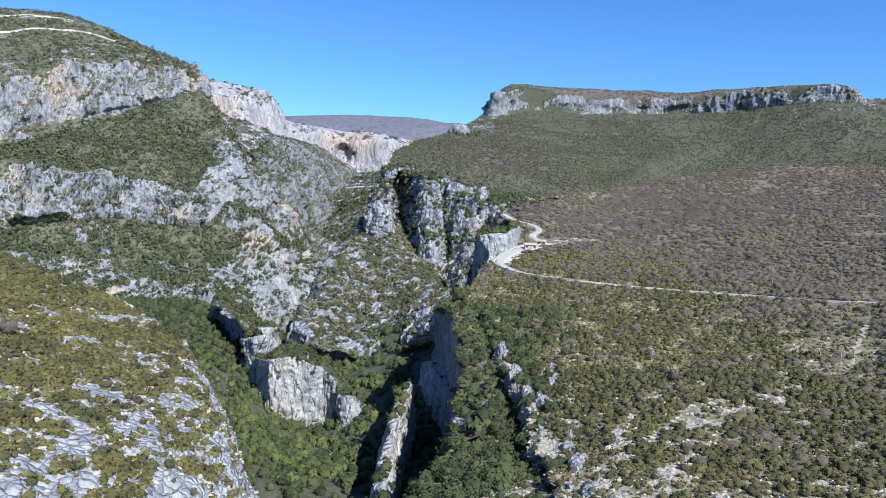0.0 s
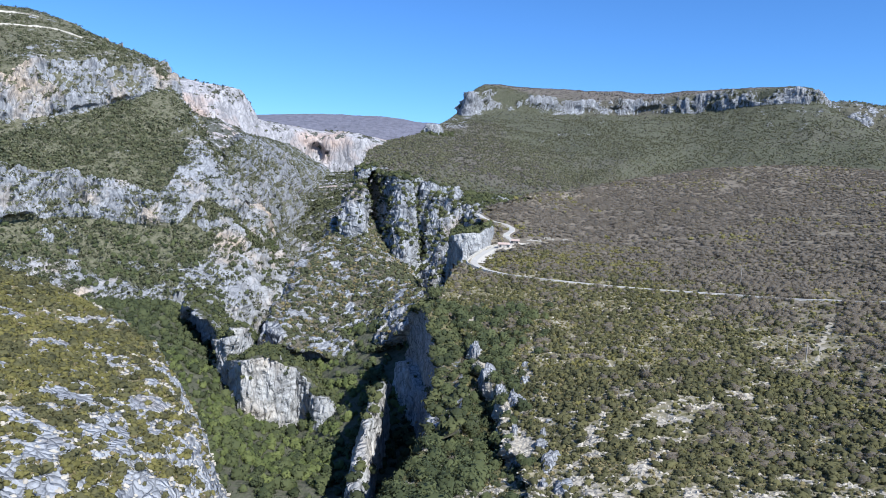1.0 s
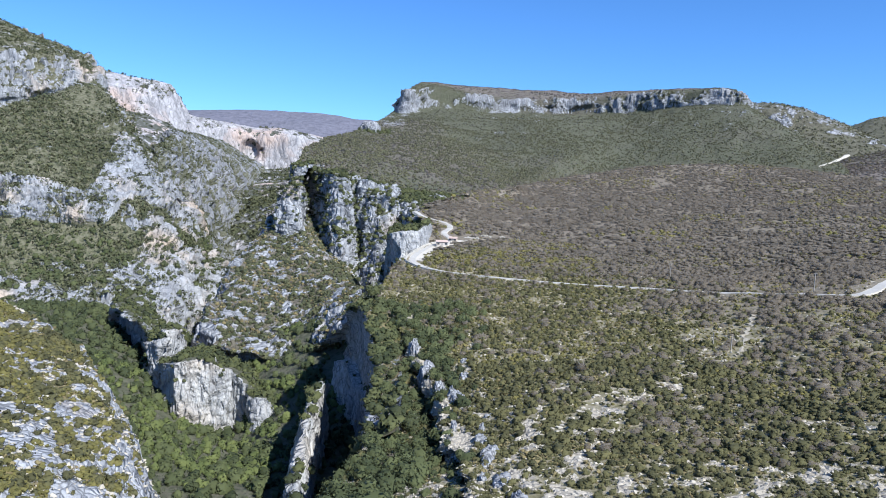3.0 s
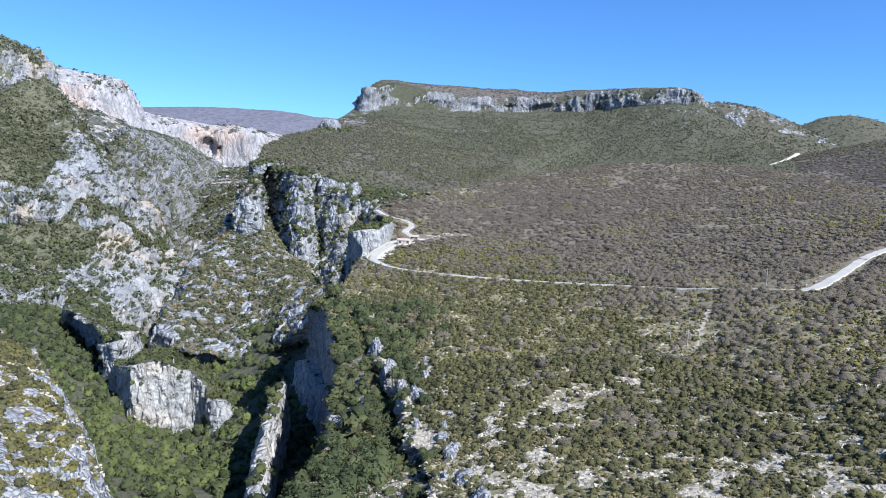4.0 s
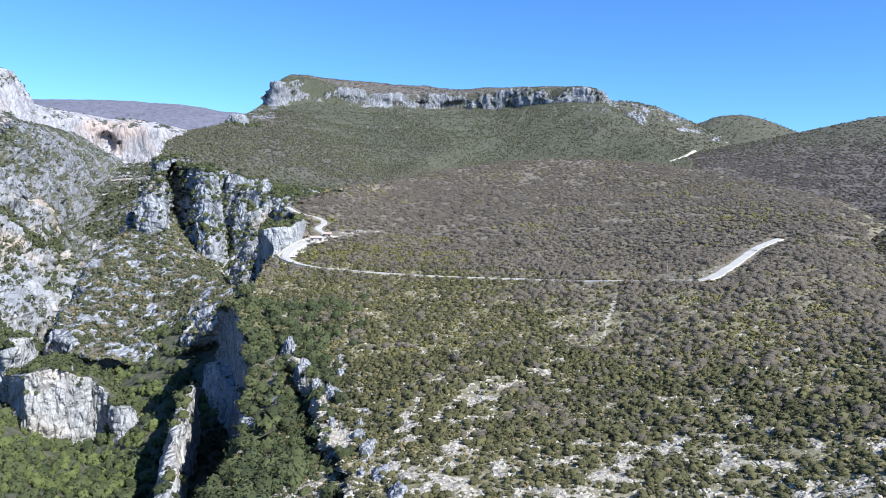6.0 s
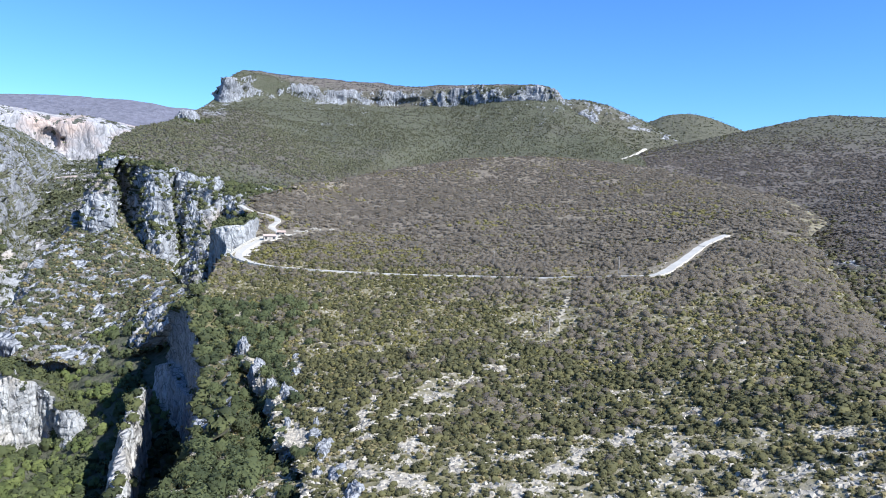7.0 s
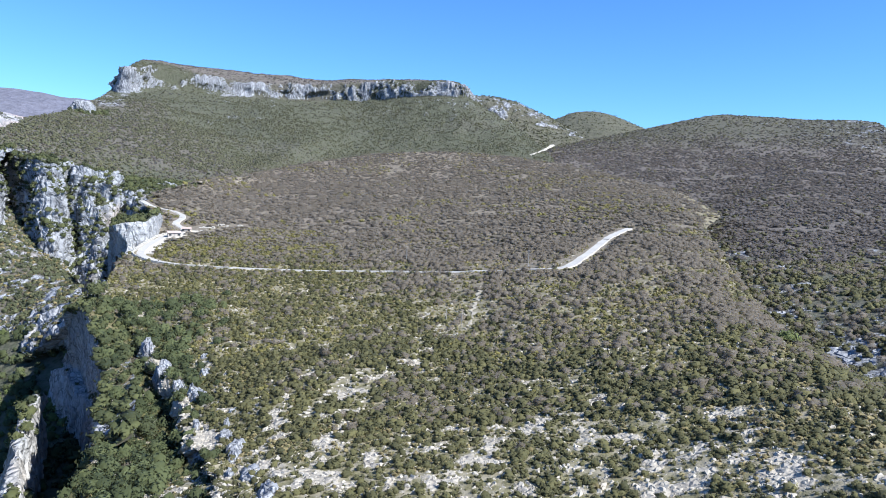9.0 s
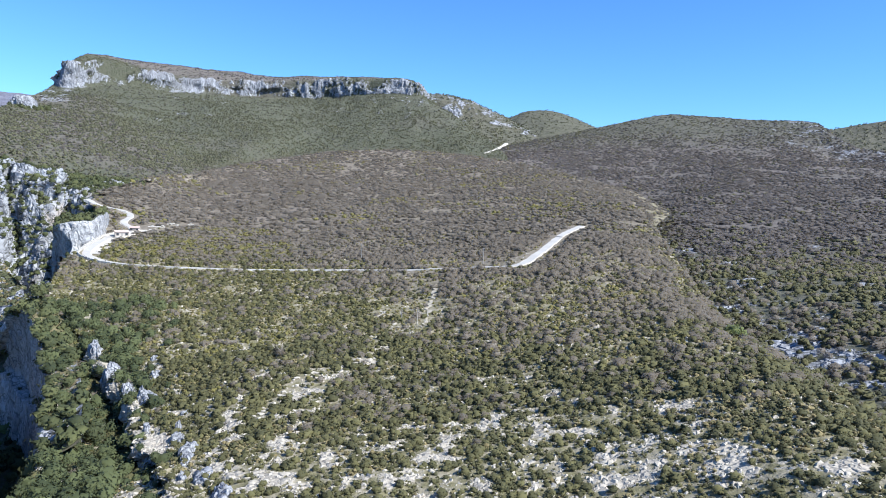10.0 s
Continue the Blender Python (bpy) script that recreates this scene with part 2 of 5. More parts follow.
PLATEAU_8 = [(-65, 420, 9.2), (-48.3, 412.8, 9.3), (-47.2, 412.3, 9.6), (-29.5, 398.9, 9.3), (31, 381.5, 9.6), (72.1, 360.6, 12.1), (111.3, 329.5, 16.5), (148.1, 303.6, 23.5), (166.8, 272.9, 26), (192.6, 263, 26.1), (215.1, 267.2, 23.7)]
PLATEAU_9 = [(-52.1, 452, 16.4), (-40.6, 453.8, 16.6), (-39.6, 453.3, 16.8), (-23.3, 454.4, 17.4), (36.1, 446.3, 14.4), (85.4, 429.3, 16.6), (136.3, 405.5, 19.6), (174.6, 351.9, 25.6), (200.5, 329.7, 29.7), (223.3, 326.9, 32.4), (244.4, 320.4, 30.8)]
PLATEAU_10 = [(-52.9, 507.3, 25.6), (-44.7, 518.7, 25.5), (-43.7, 518.2, 25.7), (-28, 534.3, 26.2), (35.1, 536.6, 21.7), (102.5, 517.7, 24.5), (164.2, 491, 27.8), (215.9, 437.4, 32.8), (239.2, 402.1, 36.6), (262.7, 399.2, 38.8), (292.3, 397, 36.6)]
PLATEAU_11 = [(-71.7, 565.5, 37.8), (-63.1, 589.2, 38.1), (-62, 588.7, 38.3), (-43.1, 618.5, 40.2), (29, 677.1, 34.6), (130.9, 664.9, 38.5), (210.7, 633.6, 42.3), (281, 572.6, 47), (318.7, 529.4, 48.5), (351.8, 520.1, 50.5), (389.6, 511.5, 42.3)]
PLATEAU_12 = [(-49.8, 638.1, 46.9), (-38.4, 689.5, 48.1), (-37.4, 689, 48.3), (-11, 760, 51), (30, 847, 50), (169, 861, 57), (276, 833, 62), (346, 752, 64), (389, 697, 61), (426, 675, 59), (471, 663, 52)]
PLATEAU_13 = [(-37.4, 689, 48.8), (-21, 760, 54), (-20, 760, 54), (11, 850, 58), (60, 996, 71), (219, 1127, 101), (368, 1119, 109), (449, 1002, 96), (458, 886, 83), (487, 813, 70), (529, 769, 57)]
PLATEAU = [PLATEAU_0, PLATEAU_1, PLATEAU_2, PLATEAU_3, PLATEAU_4, PLATEAU_5, PLATEAU_6, PLATEAU_7, PLATEAU_8, PLATEAU_9, PLATEAU_10, PLATEAU_11, PLATEAU_12, PLATEAU_13]

NORTH_SLOPE_0 = [(-202, 676, 70), (-168.7, 669.1, 64), (-132.7, 671, 54.4), (-90.2, 674, 48.8), (-38, 705, 44), (39, 949, 55), (142, 1111, 67), (258, 1121, 72), (349, 1127, 80), (427, 1100, 88), (501, 1091, 95)]
NORTH_SLOPE_1 = [(-215, 739, 85), (-164, 752, 79), (-118, 761, 72), (-63, 798, 66), (-6, 850, 63), (66, 1048, 75), (158, 1179, 93), (271, 1184, 99), (366, 1174, 107), (445, 1152, 112), (516, 1138, 115)]
NORTH_SLOPE_2 = [(-235, 921, 111), (-175, 934, 103), (-117, 943, 99), (-56, 998, 97), (16, 1050, 81), (89, 1147, 109), (179, 1267, 123), (293, 1267, 133), (385, 1242, 136), (459, 1216, 141), (520, 1191, 133)]
NORTH_SLOPE_3 = [(-244, 1175, 143), (-194, 1184, 140), (-127, 1193, 138), (-47, 1249, 131), (43, 1299, 148), (119, 1345, 155), (210, 1384, 161), (319, 1363, 170), (407, 1319, 175), (471, 1340, 185), (538, 1347, 170)]
NORTH_SLOPE_4 = [(-254, 1559, 212), (-223, 1504, 204), (-159, 1552, 220), (-44, 1599, 225), (70, 1618, 229), (159, 1612, 228), (255, 1580, 232), (357, 1518, 237), (447, 1474, 241), (481, 1484, 236), (529, 1510, 214)]
NORTH_SLOPE_5 = [(-252, 1580, 224), (-215, 1530, 255), (-170, 1581, 270), (-46, 1624, 259), (69, 1639, 262), (159, 1632, 268), (256, 1600, 271), (360, 1538, 272), (441, 1496, 272), (476, 1501, 249), (519, 1535, 228)]
NORTH_SLOPE_6 = [(-263, 1659, 236), (-213, 1626, 279), (-177, 1671, 293), (-51, 1779, 299), (76, 1798, 296), (174, 1792, 293), (280, 1758, 301), (390, 1696, 300), (475, 1632, 294), (509, 1622, 267), (549, 1662, 242)]
NORTH_SLOPE = [NORTH_SLOPE_0, NORTH_SLOPE_1, NORTH_SLOPE_2, NORTH_SLOPE_3, NORTH_SLOPE_4, NORTH_SLOPE_5, NORTH_SLOPE_6]

EAST_RIDGE_0 = [(462, 1636, 165), (521, 1618, 166), (578, 1599, 165), (632, 1578, 163), (685, 1556, 158), (726, 1537, 153), (775, 1513, 148)]
EAST_RIDGE_1 = [(512, 1830, 241), (584, 1808, 242), (635, 1791, 233), (697, 1767, 226), (757, 1743, 217), (803, 1722, 200), (853, 1698, 188)]
EAST_RIDGE_2 = [(524, 1878, 275), (597, 1856, 280), (649, 1839, 281), (713, 1815, 266), (763, 1794, 245), (808, 1775, 226), (864, 1748, 199)]
EAST_RIDGE_3 = [(563, 2023, 303), (642, 1999, 310), (691, 1983, 309), (753, 1960, 299), (808, 1938, 275), (860, 1916, 253), (918, 1889, 218)]
EAST_RIDGE = [EAST_RIDGE_0, EAST_RIDGE_1, EAST_RIDGE_2, EAST_RIDGE_3]

ROUND_HILL_0 = [(900, 2116, 175), (956, 2092, 177), (996, 2073, 178), (1048, 2047, 179), (1098, 2021, 181), (1152, 1990, 182), (1227, 1946, 176)]
ROUND_HILL_1 = [(990, 2296, 240), (1041, 2273, 258), (1084, 2253, 268), (1133, 2228, 273), (1188, 2200, 268), (1248, 2166, 252), (1324, 2121, 231)]
ROUND_HILL_2 = [(1075, 2477, 289), (1130, 2452, 314), (1172, 2432, 335), (1220, 2408, 341), (1280, 2377, 335), (1345, 2341, 309), (1421, 2296, 276)]
ROUND_HILL = [ROUND_HILL_0, ROUND_HILL_1, ROUND_HILL_2]

EAST_SLOPE_0 = [(485, 1128, 80), (473, 913, 64), (490, 788, 53), (462, 650, 36), (286.6, 369.9, 21.3), (193, 220.5, 9.9), (170.9, 158.6, 5.9), (153.2, 109.6, 3.8), (133.3, 65.8, 7.5)]
EAST_SLOPE_1 = [(512, 1193, 102), (527, 1020, 84), (543, 861, 68), (530, 725, 51), (384.7, 457.8, 33.9), (287.6, 303.4, 22.5), (226.4, 194.2, 17), (199.7, 130.3, 17.5), (171.4, 78.8, 19.7)]
EAST_SLOPE_2 = [(556, 1282, 116), (604, 1149, 106), (618, 967, 87), (605, 794, 68), (519, 579, 49), (429.2, 416.6, 34.5), (334.6, 267.3, 27.1), (294.9, 185.7, 26.2), (269.7, 128.4, 25.5)]
EAST_SLOPE_3 = [(621, 1418, 131), (682, 1277, 129), (733, 1131, 118), (732, 949, 97), (669, 740, 75), (614, 585, 57), (547.9, 432.9, 44.8), (503.8, 323, 39.6), (466.1, 227.6, 38.5)]
EAST_SLOPE_4 = [(687, 1553, 145), (757, 1407, 157), (850, 1294, 155), (882, 1148, 139), (868, 965, 117), (829, 795, 93), (781, 622, 75), (754, 489, 69), (715, 355, 68)]
EAST_SLOPE_5 = [(733, 1641, 153), (863, 1520, 184), (941, 1413, 190), (1002, 1309, 184), (1066, 1191, 173), (1078, 1040, 153), (1054, 919, 126), (987, 680, 101), (893, 446, 92)]
EAST_SLOPE_6 = [(767, 1681, 155), (951, 1584, 209), (1034, 1532, 234), (1134, 1522, 254), (1214, 1459, 249), (1266, 1346, 238), (1274, 1197, 221), (1200, 1056, 165), (1070, 541, 105)]
EAST_SLOPE = [EAST_SLOPE_0, EAST_SLOPE_1, EAST_SLOPE_2, EAST_SLOPE_3, EAST_SLOPE_4, EAST_SLOPE_5, EAST_SLOPE_6]

EAST_HILL_0 = [(1334, 1350, 126), (1393, 1290, 129), (1454, 1221, 131), (1515, 1144, 128), (1590, 1037, 120), (1660, 922, 118)]
EAST_HILL_1 = [(1562, 1547, 196), (1623, 1483, 208), (1679, 1418, 209), (1743, 1340, 210), (1837, 1208, 211), (1918, 1075, 212)]
EAST_HILL_2 = [(1723, 1668, 238), (1773, 1615, 262), (1829, 1551, 280), (1889, 1477, 292), (1987, 1343, 294), (2090, 1178, 283)]
EAST_HILL = [EAST_HILL_0, EAST_HILL_1, EAST_HILL_2]

GORGE_CLIFF_0 = [(-202, 672, 72), (-196, 674, 70), (-204, 723, 68), (-166, 682, 66), (-155, 674, 63), (-144, 687, 58), (-126, 690, 55), (-103, 689, 52), (-83, 697, 49), (-43, 720, 47)]
GORGE_CLIFF_1 = [(-191, 633, 69), (-183, 628, 68), (-197, 694, 65), (-153, 631, 63), (-146, 625, 61), (-139, 655, 57), (-115, 631, 55), (-98, 654, 51), (-77, 652, 49), (-40, 688, 47)]
GORGE_CLIFF_2 = [(-196, 621, 46), (-183, 617, 46), (-194, 679, 40), (-148, 609, 32), (-138, 596, 19), (-133, 633, 17), (-110, 604, 29), (-95, 630, 34), (-77, 630, 42), (-41, 668, 45)]
GORGE_CLIFF_3 = [(-199, 605, 11), (-181, 605, 13), (-186, 666, 2), (-145, 588, -11), (-122, 550.3, -38.5), (-121.8, 589.2, -32.5), (-101.3, 567.7, -19.1), (-85.3, 595.6, -0.6), (-69.9, 596.6, 24.7), (-38, 639, 36)]
GORGE_CLIFF = [GORGE_CLIFF_0, GORGE_CLIFF_1, GORGE_CLIFF_2, GORGE_CLIFF_3]

SPUR_0 = [(-189.6, 423.1, -60.6), (-155.4, 410.2, -73.3), (-128.5, 411, -76.7), (-107, 405.8, -71.4), (-79.2, 382.5, -47.9)]
SPUR_1 = [(-185, 423.3, -42.9), (-149.3, 403.2, -48.1), (-125.5, 400.8, -50.4), (-104.8, 396.4, -44.4), (-77.2, 377.2, -19.3)]
SPUR_2 = [(-187.3, 436.5, -38), (-156.6, 427.2, -41.7), (-132.6, 424.8, -40.1), (-109.9, 420.9, -36.5), (-78.9, 392.1, -12.8)]
SPUR_3 = [(-193.4, 471.9, -29.3), (-163.8, 461.8, -30.7), (-140.6, 459, -29.2), (-117.4, 455.1, -23.7), (-85.3, 431.6, -11.9)]
SPUR_4 = [(-204.9, 531.9, -10.6), (-174.9, 521.5, -11.4), (-150.9, 518.5, -10), (-126.5, 504.4, -11.3), (-97.1, 480.3, -13.5)]
SPUR_5 = [(-204.5, 585.3, 3.1), (-183.7, 581.7, 4.3), (-163.8, 577.2, 5.6), (-146, 571.7, -2.4), (-116.4, 542.7, -16.7)]
SPUR_6 = [(-213.8, 656, 18), (-196.1, 661.5, 24.3), (-183, 665.3, 27.4), (-162.2, 639.8, 4.6), (-129.1, 586, -18.2)]
SPUR = [SPUR_0, SPUR_1, SPUR_2, SPUR_3, SPUR_4, SPUR_5, SPUR_6]

SLOT_WALL_0 = [(-26.9, 193.1, -9.8), (-31, 233, -10.4), (-39.7, 277.2, -5.5), (-48, 314.4, 1.1), (-54.6, 330.5, 1.9), (-63.7, 374.6, 4.8)]
SLOT_WALL_1 = [(-36.2, 199.7, -16.8), (-40.2, 236.6, -15.5), (-49, 275.7, -7), (-58.4, 302.4, 2.8), (-64.7, 311.4, 1.9), (-74.4, 336.9, -11.1)]
SLOT_WALL_2 = [(-39, 208.4, -28.2), (-44.1, 254.2, -36.6), (-53.1, 295.3, -34.9), (-65.2, 328.6, -37.6), (-73.6, 344.2, -31), (-82, 358.7, -35.1)]
SLOT_WALL_3 = [(-40, 206.2, -36.1), (-45.9, 251.8, -50.8), (-55.2, 294.9, -62.3), (-66.6, 323.2, -66), (-75.8, 341.7, -59), (-83.7, 356.3, -52.4)]
SLOT_WALL_4 = [(-43.2, 200.4, -41.4), (-52.7, 239.3, -57), (-62.3, 278.1, -70.1), (-69.3, 302.1, -73.6), (-78.5, 330.8, -68.1), (-85.3, 351.8, -61.4)]
SLOT_WALL = [SLOT_WALL_0, SLOT_WALL_1, SLOT_WALL_2, SLOT_WALL_3, SLOT_WALL_4]

LIMESTONE_RIB_0 = [(-82.2, 315.5, -45.2), (-80.2, 287, -49.2), (-76.5, 261, -55.1), (-72.1, 237.3, -61.1), (-71.2, 218.7, -66.1)]
LIMESTONE_RIB_1 = [(-77.8, 308.3, -31.3), (-75.8, 282, -33.1), (-72.1, 256, -40.7), (-67.3, 230.4, -46.9), (-63.4, 210.7, -53.9)]
LIMESTONE_RIB_2 = [(-77.3, 314.6, -36.8), (-74.4, 287.5, -39.4), (-70.7, 260.6, -46.4), (-65.1, 235.2, -51.6), (-59.8, 213.8, -57.2)]
LIMESTONE_RIB_3 = [(-78.3, 320.6, -57.4), (-74.3, 290.7, -61.4), (-71, 265.7, -64.8), (-65.7, 241.2, -70.1), (-59.1, 222.3, -77.3)]
LIMESTONE_RIB = [LIMESTONE_RIB_0, LIMESTONE_RIB_1, LIMESTONE_RIB_2, LIMESTONE_RIB_3]

BELVEDERE_ROCK_0 = [(-81.1, 498.4, -1.2), (-72.9, 466.3, 4.4), (-65.9, 459.3, 6.9), (-56.9, 462.5, 10.7), (-51.5, 473.2, 14.5)]
BELVEDERE_ROCK_1 = [(-81.3, 496.4, 19.8), (-73.5, 466.2, 25.4), (-66.7, 460.2, 27.9), (-57.7, 464.4, 28.4), (-52.4, 477.1, 27.1)]
BELVEDERE_ROCK_2 = [(-77.7, 524.3, 22.1), (-70.7, 510.1, 25.8), (-64.9, 505.9, 27.1), (-59.2, 508.6, 28), (-53.5, 512.2, 28.5)]
BELVEDERE_ROCK = [BELVEDERE_ROCK_0, BELVEDERE_ROCK_1, BELVEDERE_ROCK_2]

BLOCK_WEST_0 = [(-261.1, 457.3, -52.6), (-238.9, 429.6, -48.4), (-223.3, 413.1, -46.6), (-204.1, 391.6, -44.9), (-187.6, 368.6, -50.6), (-180.8, 360.8, -49.9), (-179.2, 372.8, -49.1)]
BLOCK_WEST_1 = [(-260.9, 457.3, -37), (-239.2, 429.4, -29.1), (-223.5, 412.9, -30.3), (-204.8, 391.2, -34.8), (-187.3, 368.7, -34.1), (-179.9, 363.5, -29.7), (-182.9, 375.4, -31.7)]
BLOCK_WEST_2 = [(-274.4, 495.7, -34.8), (-261.9, 483.2, -32.8), (-249.6, 471.6, -36), (-233.3, 457.5, -40.5), (-213.1, 431.9, -43.5), (-204.4, 425, -43.6), (-198.8, 427.6, -47.4)]
BLOCK_WEST = [BLOCK_WEST_0, BLOCK_WEST_1, BLOCK_WEST_2]

BLOCK_SOUTH_0 = [(-191.9, 380.9, -61.6), (-181.7, 367.1, -60.8), (-169.6, 350.7, -57.5), (-161.3, 339.2, -55.2), (-154.2, 339.2, -58.7), (-149.3, 342.5, -61.6), (-141.9, 347.8, -61.2), (-136.5, 354.2, -61.3), (-127.3, 351.3, -64.3), (-119.3, 345.6, -69), (-116.3, 342.4, -69.4)]
BLOCK_SOUTH_1 = [(-191.8, 381, -50.7), (-182, 366.9, -44.3), (-169.3, 350.9, -39.3), (-161.6, 340.1, -36), (-156.1, 340.5, -34.4), (-151.5, 345.9, -34.6), (-145.4, 350.7, -40.1), (-138.9, 356.5, -42.7), (-131.4, 354, -45.7), (-121.9, 348.9, -55), (-118, 346.1, -59.2)]
BLOCK_SOUTH_2 = [(-206.5, 424, -54.1), (-196.2, 412.3, -49.1), (-188.7, 404.7, -47.5), (-184.1, 401.4, -47), (-179.8, 403.3, -45.6), (-172.6, 406.5, -46.4), (-164.4, 409.9, -52.8), (-154.6, 413.7, -55), (-143.9, 406.9, -57.6), (-132.3, 395.1, -62.7), (-126.5, 391.7, -66.6)]
BLOCK_SOUTH = [BLOCK_SOUTH_0, BLOCK_SOUTH_1, BLOCK_SOUTH_2]

GORGE_FLOOR_0 = [(-209.6, 155.8, -66.4), (-144.9, 193.1, -77.2), (-100.5, 203.1, -71.5), (-75.6, 213.6, -67.5), (-48.9, 221.3, -63.4), (-32.6, 239.4, -66.1)]
GORGE_FLOOR_1 = [(-265.1, 198.5, -47), (-167, 238.9, -61.2), (-127.6, 251, -63.3), (-103.4, 261.9, -64.6), (-77.6, 270.8, -64.8), (-44.2, 268, -63.8)]
GORGE_FLOOR_2 = [(-304.8, 229, -34.4), (-207.3, 296.1, -48.2), (-162.3, 306.2, -58.9), (-131.7, 331.4, -74), (-103.5, 336, -60.4), (-60.8, 326, -57.8)]
GORGE_FLOOR_3 = [(-360.4, 271.4, -26.5), (-254.8, 348.2, -35.8), (-198.7, 360.4, -50.3), (-156.7, 375.2, -67.4), (-122.3, 382.6, -50.9), (-74.7, 374.3, -37.7)]
GORGE_FLOOR_4 = [(-448.1, 337.8, -26.7), (-313.7, 416.6, -32.2), (-252.2, 433.5, -43.7), (-224.2, 471, -63.8), (-187.2, 465.4, -54.3), (-86.9, 412.6, -23.9)]
GORGE_FLOOR_5 = [(-495.9, 374.1, -24.6), (-362.1, 467.7, -39.9), (-301.7, 485.4, -40.2), (-276.2, 579.1, -73.3), (-248.9, 591.4, -82.1), (-116.2, 508.5, -31.3)]
GORGE_FLOOR_6 = [(-560, 422, -31), (-429, 555, -48), (-371, 596, -55), (-307, 697, -95), (-300, 743, -97), (-191, 675, -24)]
GORGE_FLOOR = [GORGE_FLOOR_0, GORGE_FLOOR_1, GORGE_FLOOR_2, GORGE_FLOOR_3, GORGE_FLOOR_4, GORGE_FLOOR_5, GORGE_FLOOR_6]

NEAR_HILL_0 = [(-71.2, 48.5, 6.3), (-62.1, 64.3, -4.4), (-58.2, 73.1, -10.6), (-53.6, 81.4, -16.4), (-48.9, 91.3, -23.2), (-47.3, 101.1, -30.8), (-41.5, 109, -35.9)]
NEAR_HILL_1 = [(-93.3, 64.1, 13.5), (-87.5, 81, 5.8), (-81.4, 95.4, -0.5), (-75.7, 107.5, -5.8), (-72.2, 121.8, -12.5), (-73.5, 141.6, -22.8), (-74.5, 160.1, -39.8)]
NEAR_HILL_2 = [(-114.5, 82.6, 15.1), (-105.1, 97.4, 10.7), (-98.4, 112.4, 6), (-92, 126.6, 2.7), (-88.2, 138.9, -2.6), (-85.8, 154.3, -12.4), (-88.8, 175.4, -32.5)]
NEAR_HILL_3 = [(-138.8, 100.2, 18.2), (-127.1, 117.8, 13.4), (-121.2, 134.9, 9.2), (-116.8, 151.7, 4.9), (-110.7, 166, -0), (-104.6, 178.1, -5.3), (-108.8, 198.7, -25.7)]
NEAR_HILL_4 = [(-183.2, 132.6, 23.9), (-163.7, 151.8, 17.9), (-154, 167.3, 14.3), (-147.3, 181.1, 10.5), (-138, 193.3, 3.9), (-125.3, 204.2, -2.4), (-130.1, 226.9, -26.1)]
NEAR_HILL_5 = [(-252, 182.6, 31.9), (-220, 213.2, 28.6), (-204.1, 219, 23.3), (-188.1, 222.5, 18.4), (-169.5, 227.2, 10.2), (-145.9, 223, 0.2), (-153.4, 247.9, -21.6)]
NEAR_HILL = [NEAR_HILL_0, NEAR_HILL_1, NEAR_HILL_2, NEAR_HILL_3, NEAR_HILL_4, NEAR_HILL_5]

SHOULDER_0 = [(-462.3, 332.1, -36.9), (-425.8, 392.8, -41.1), (-397.8, 434.9, -43.9), (-375.9, 460.5, -44.2), (-356.3, 479.6, -43.5), (-331.1, 499.8, -43.4), (-302.2, 517.8, -42), (-277.6, 533.7, -43.5), (-264, 557, -46), (-254, 589, -53), (-254, 643, -56)]
SHOULDER_1 = [(-506, 365, -1), (-466, 431, -9), (-437, 473, -10), (-415, 501, -15), (-388, 522, -17), (-356, 538, -19), (-323, 553, -19), (-301, 572, -15), (-291, 605, -14), (-288, 640, -19), (-285, 685, -32)]
SHOULDER_2 = [(-548, 396, 13), (-496, 459, 13), (-462, 494, 9), (-439, 517, 13), (-409, 542, 17), (-374, 564, 13), (-343, 577, 12), (-337, 616, 36), (-326, 644, 25), (-320, 680, 10), (-320, 724, -7)]
SHOULDER_3 = [(-568, 412, 53), (-514, 477, 59), (-482, 510, 59), (-458, 534, 55), (-430, 562, 50), (-394, 585, 44), (-368, 603, 42), (-390, 689, 93), (-380, 706, 70), (-373, 732, 46), (-370, 767, 23)]
SHOULDER_4 = [(-624, 453, 59), (-565, 525, 64), (-533, 565, 74), (-522, 608, 91), (-505, 661, 110), (-487, 723, 134), (-479, 787, 153), (-454, 779, 141), (-437, 777, 122), (-428, 782, 98), (-422, 797, 72)]
SHOULDER = [SHOULDER_0, SHOULDER_1, SHOULDER_2, SHOULDER_3, SHOULDER_4]

SUMMIT_0 = [(-779, 563, 33), (-705, 653, 50), (-668, 691, 65), (-639, 718, 84), (-603, 749, 100), (-564, 779, 119), (-529, 809, 138), (-509, 833, 149), (-496, 859, 137)]
SUMMIT_1 = [(-802, 582, 73), (-727, 674, 88), (-689, 713, 97), (-659, 741, 112), (-622, 772, 122), (-584, 807, 136), (-549, 838, 152), (-531, 855, 166), (-517, 869, 153)]
SUMMIT_2 = [(-826, 601, 133), (-748, 696, 154), (-709, 735, 153), (-678, 764, 172), (-645, 792, 187), (-607, 827, 195), (-568, 861, 197), (-550, 879, 187), (-537, 892, 170)]
SUMMIT_3 = [(-906, 661, 172), (-821, 764, 195), (-778, 808, 199), (-745, 838, 216), (-705, 865, 224), (-664, 892, 223), (-616, 913, 215), (-584, 922, 204), (-561, 925, 181)]
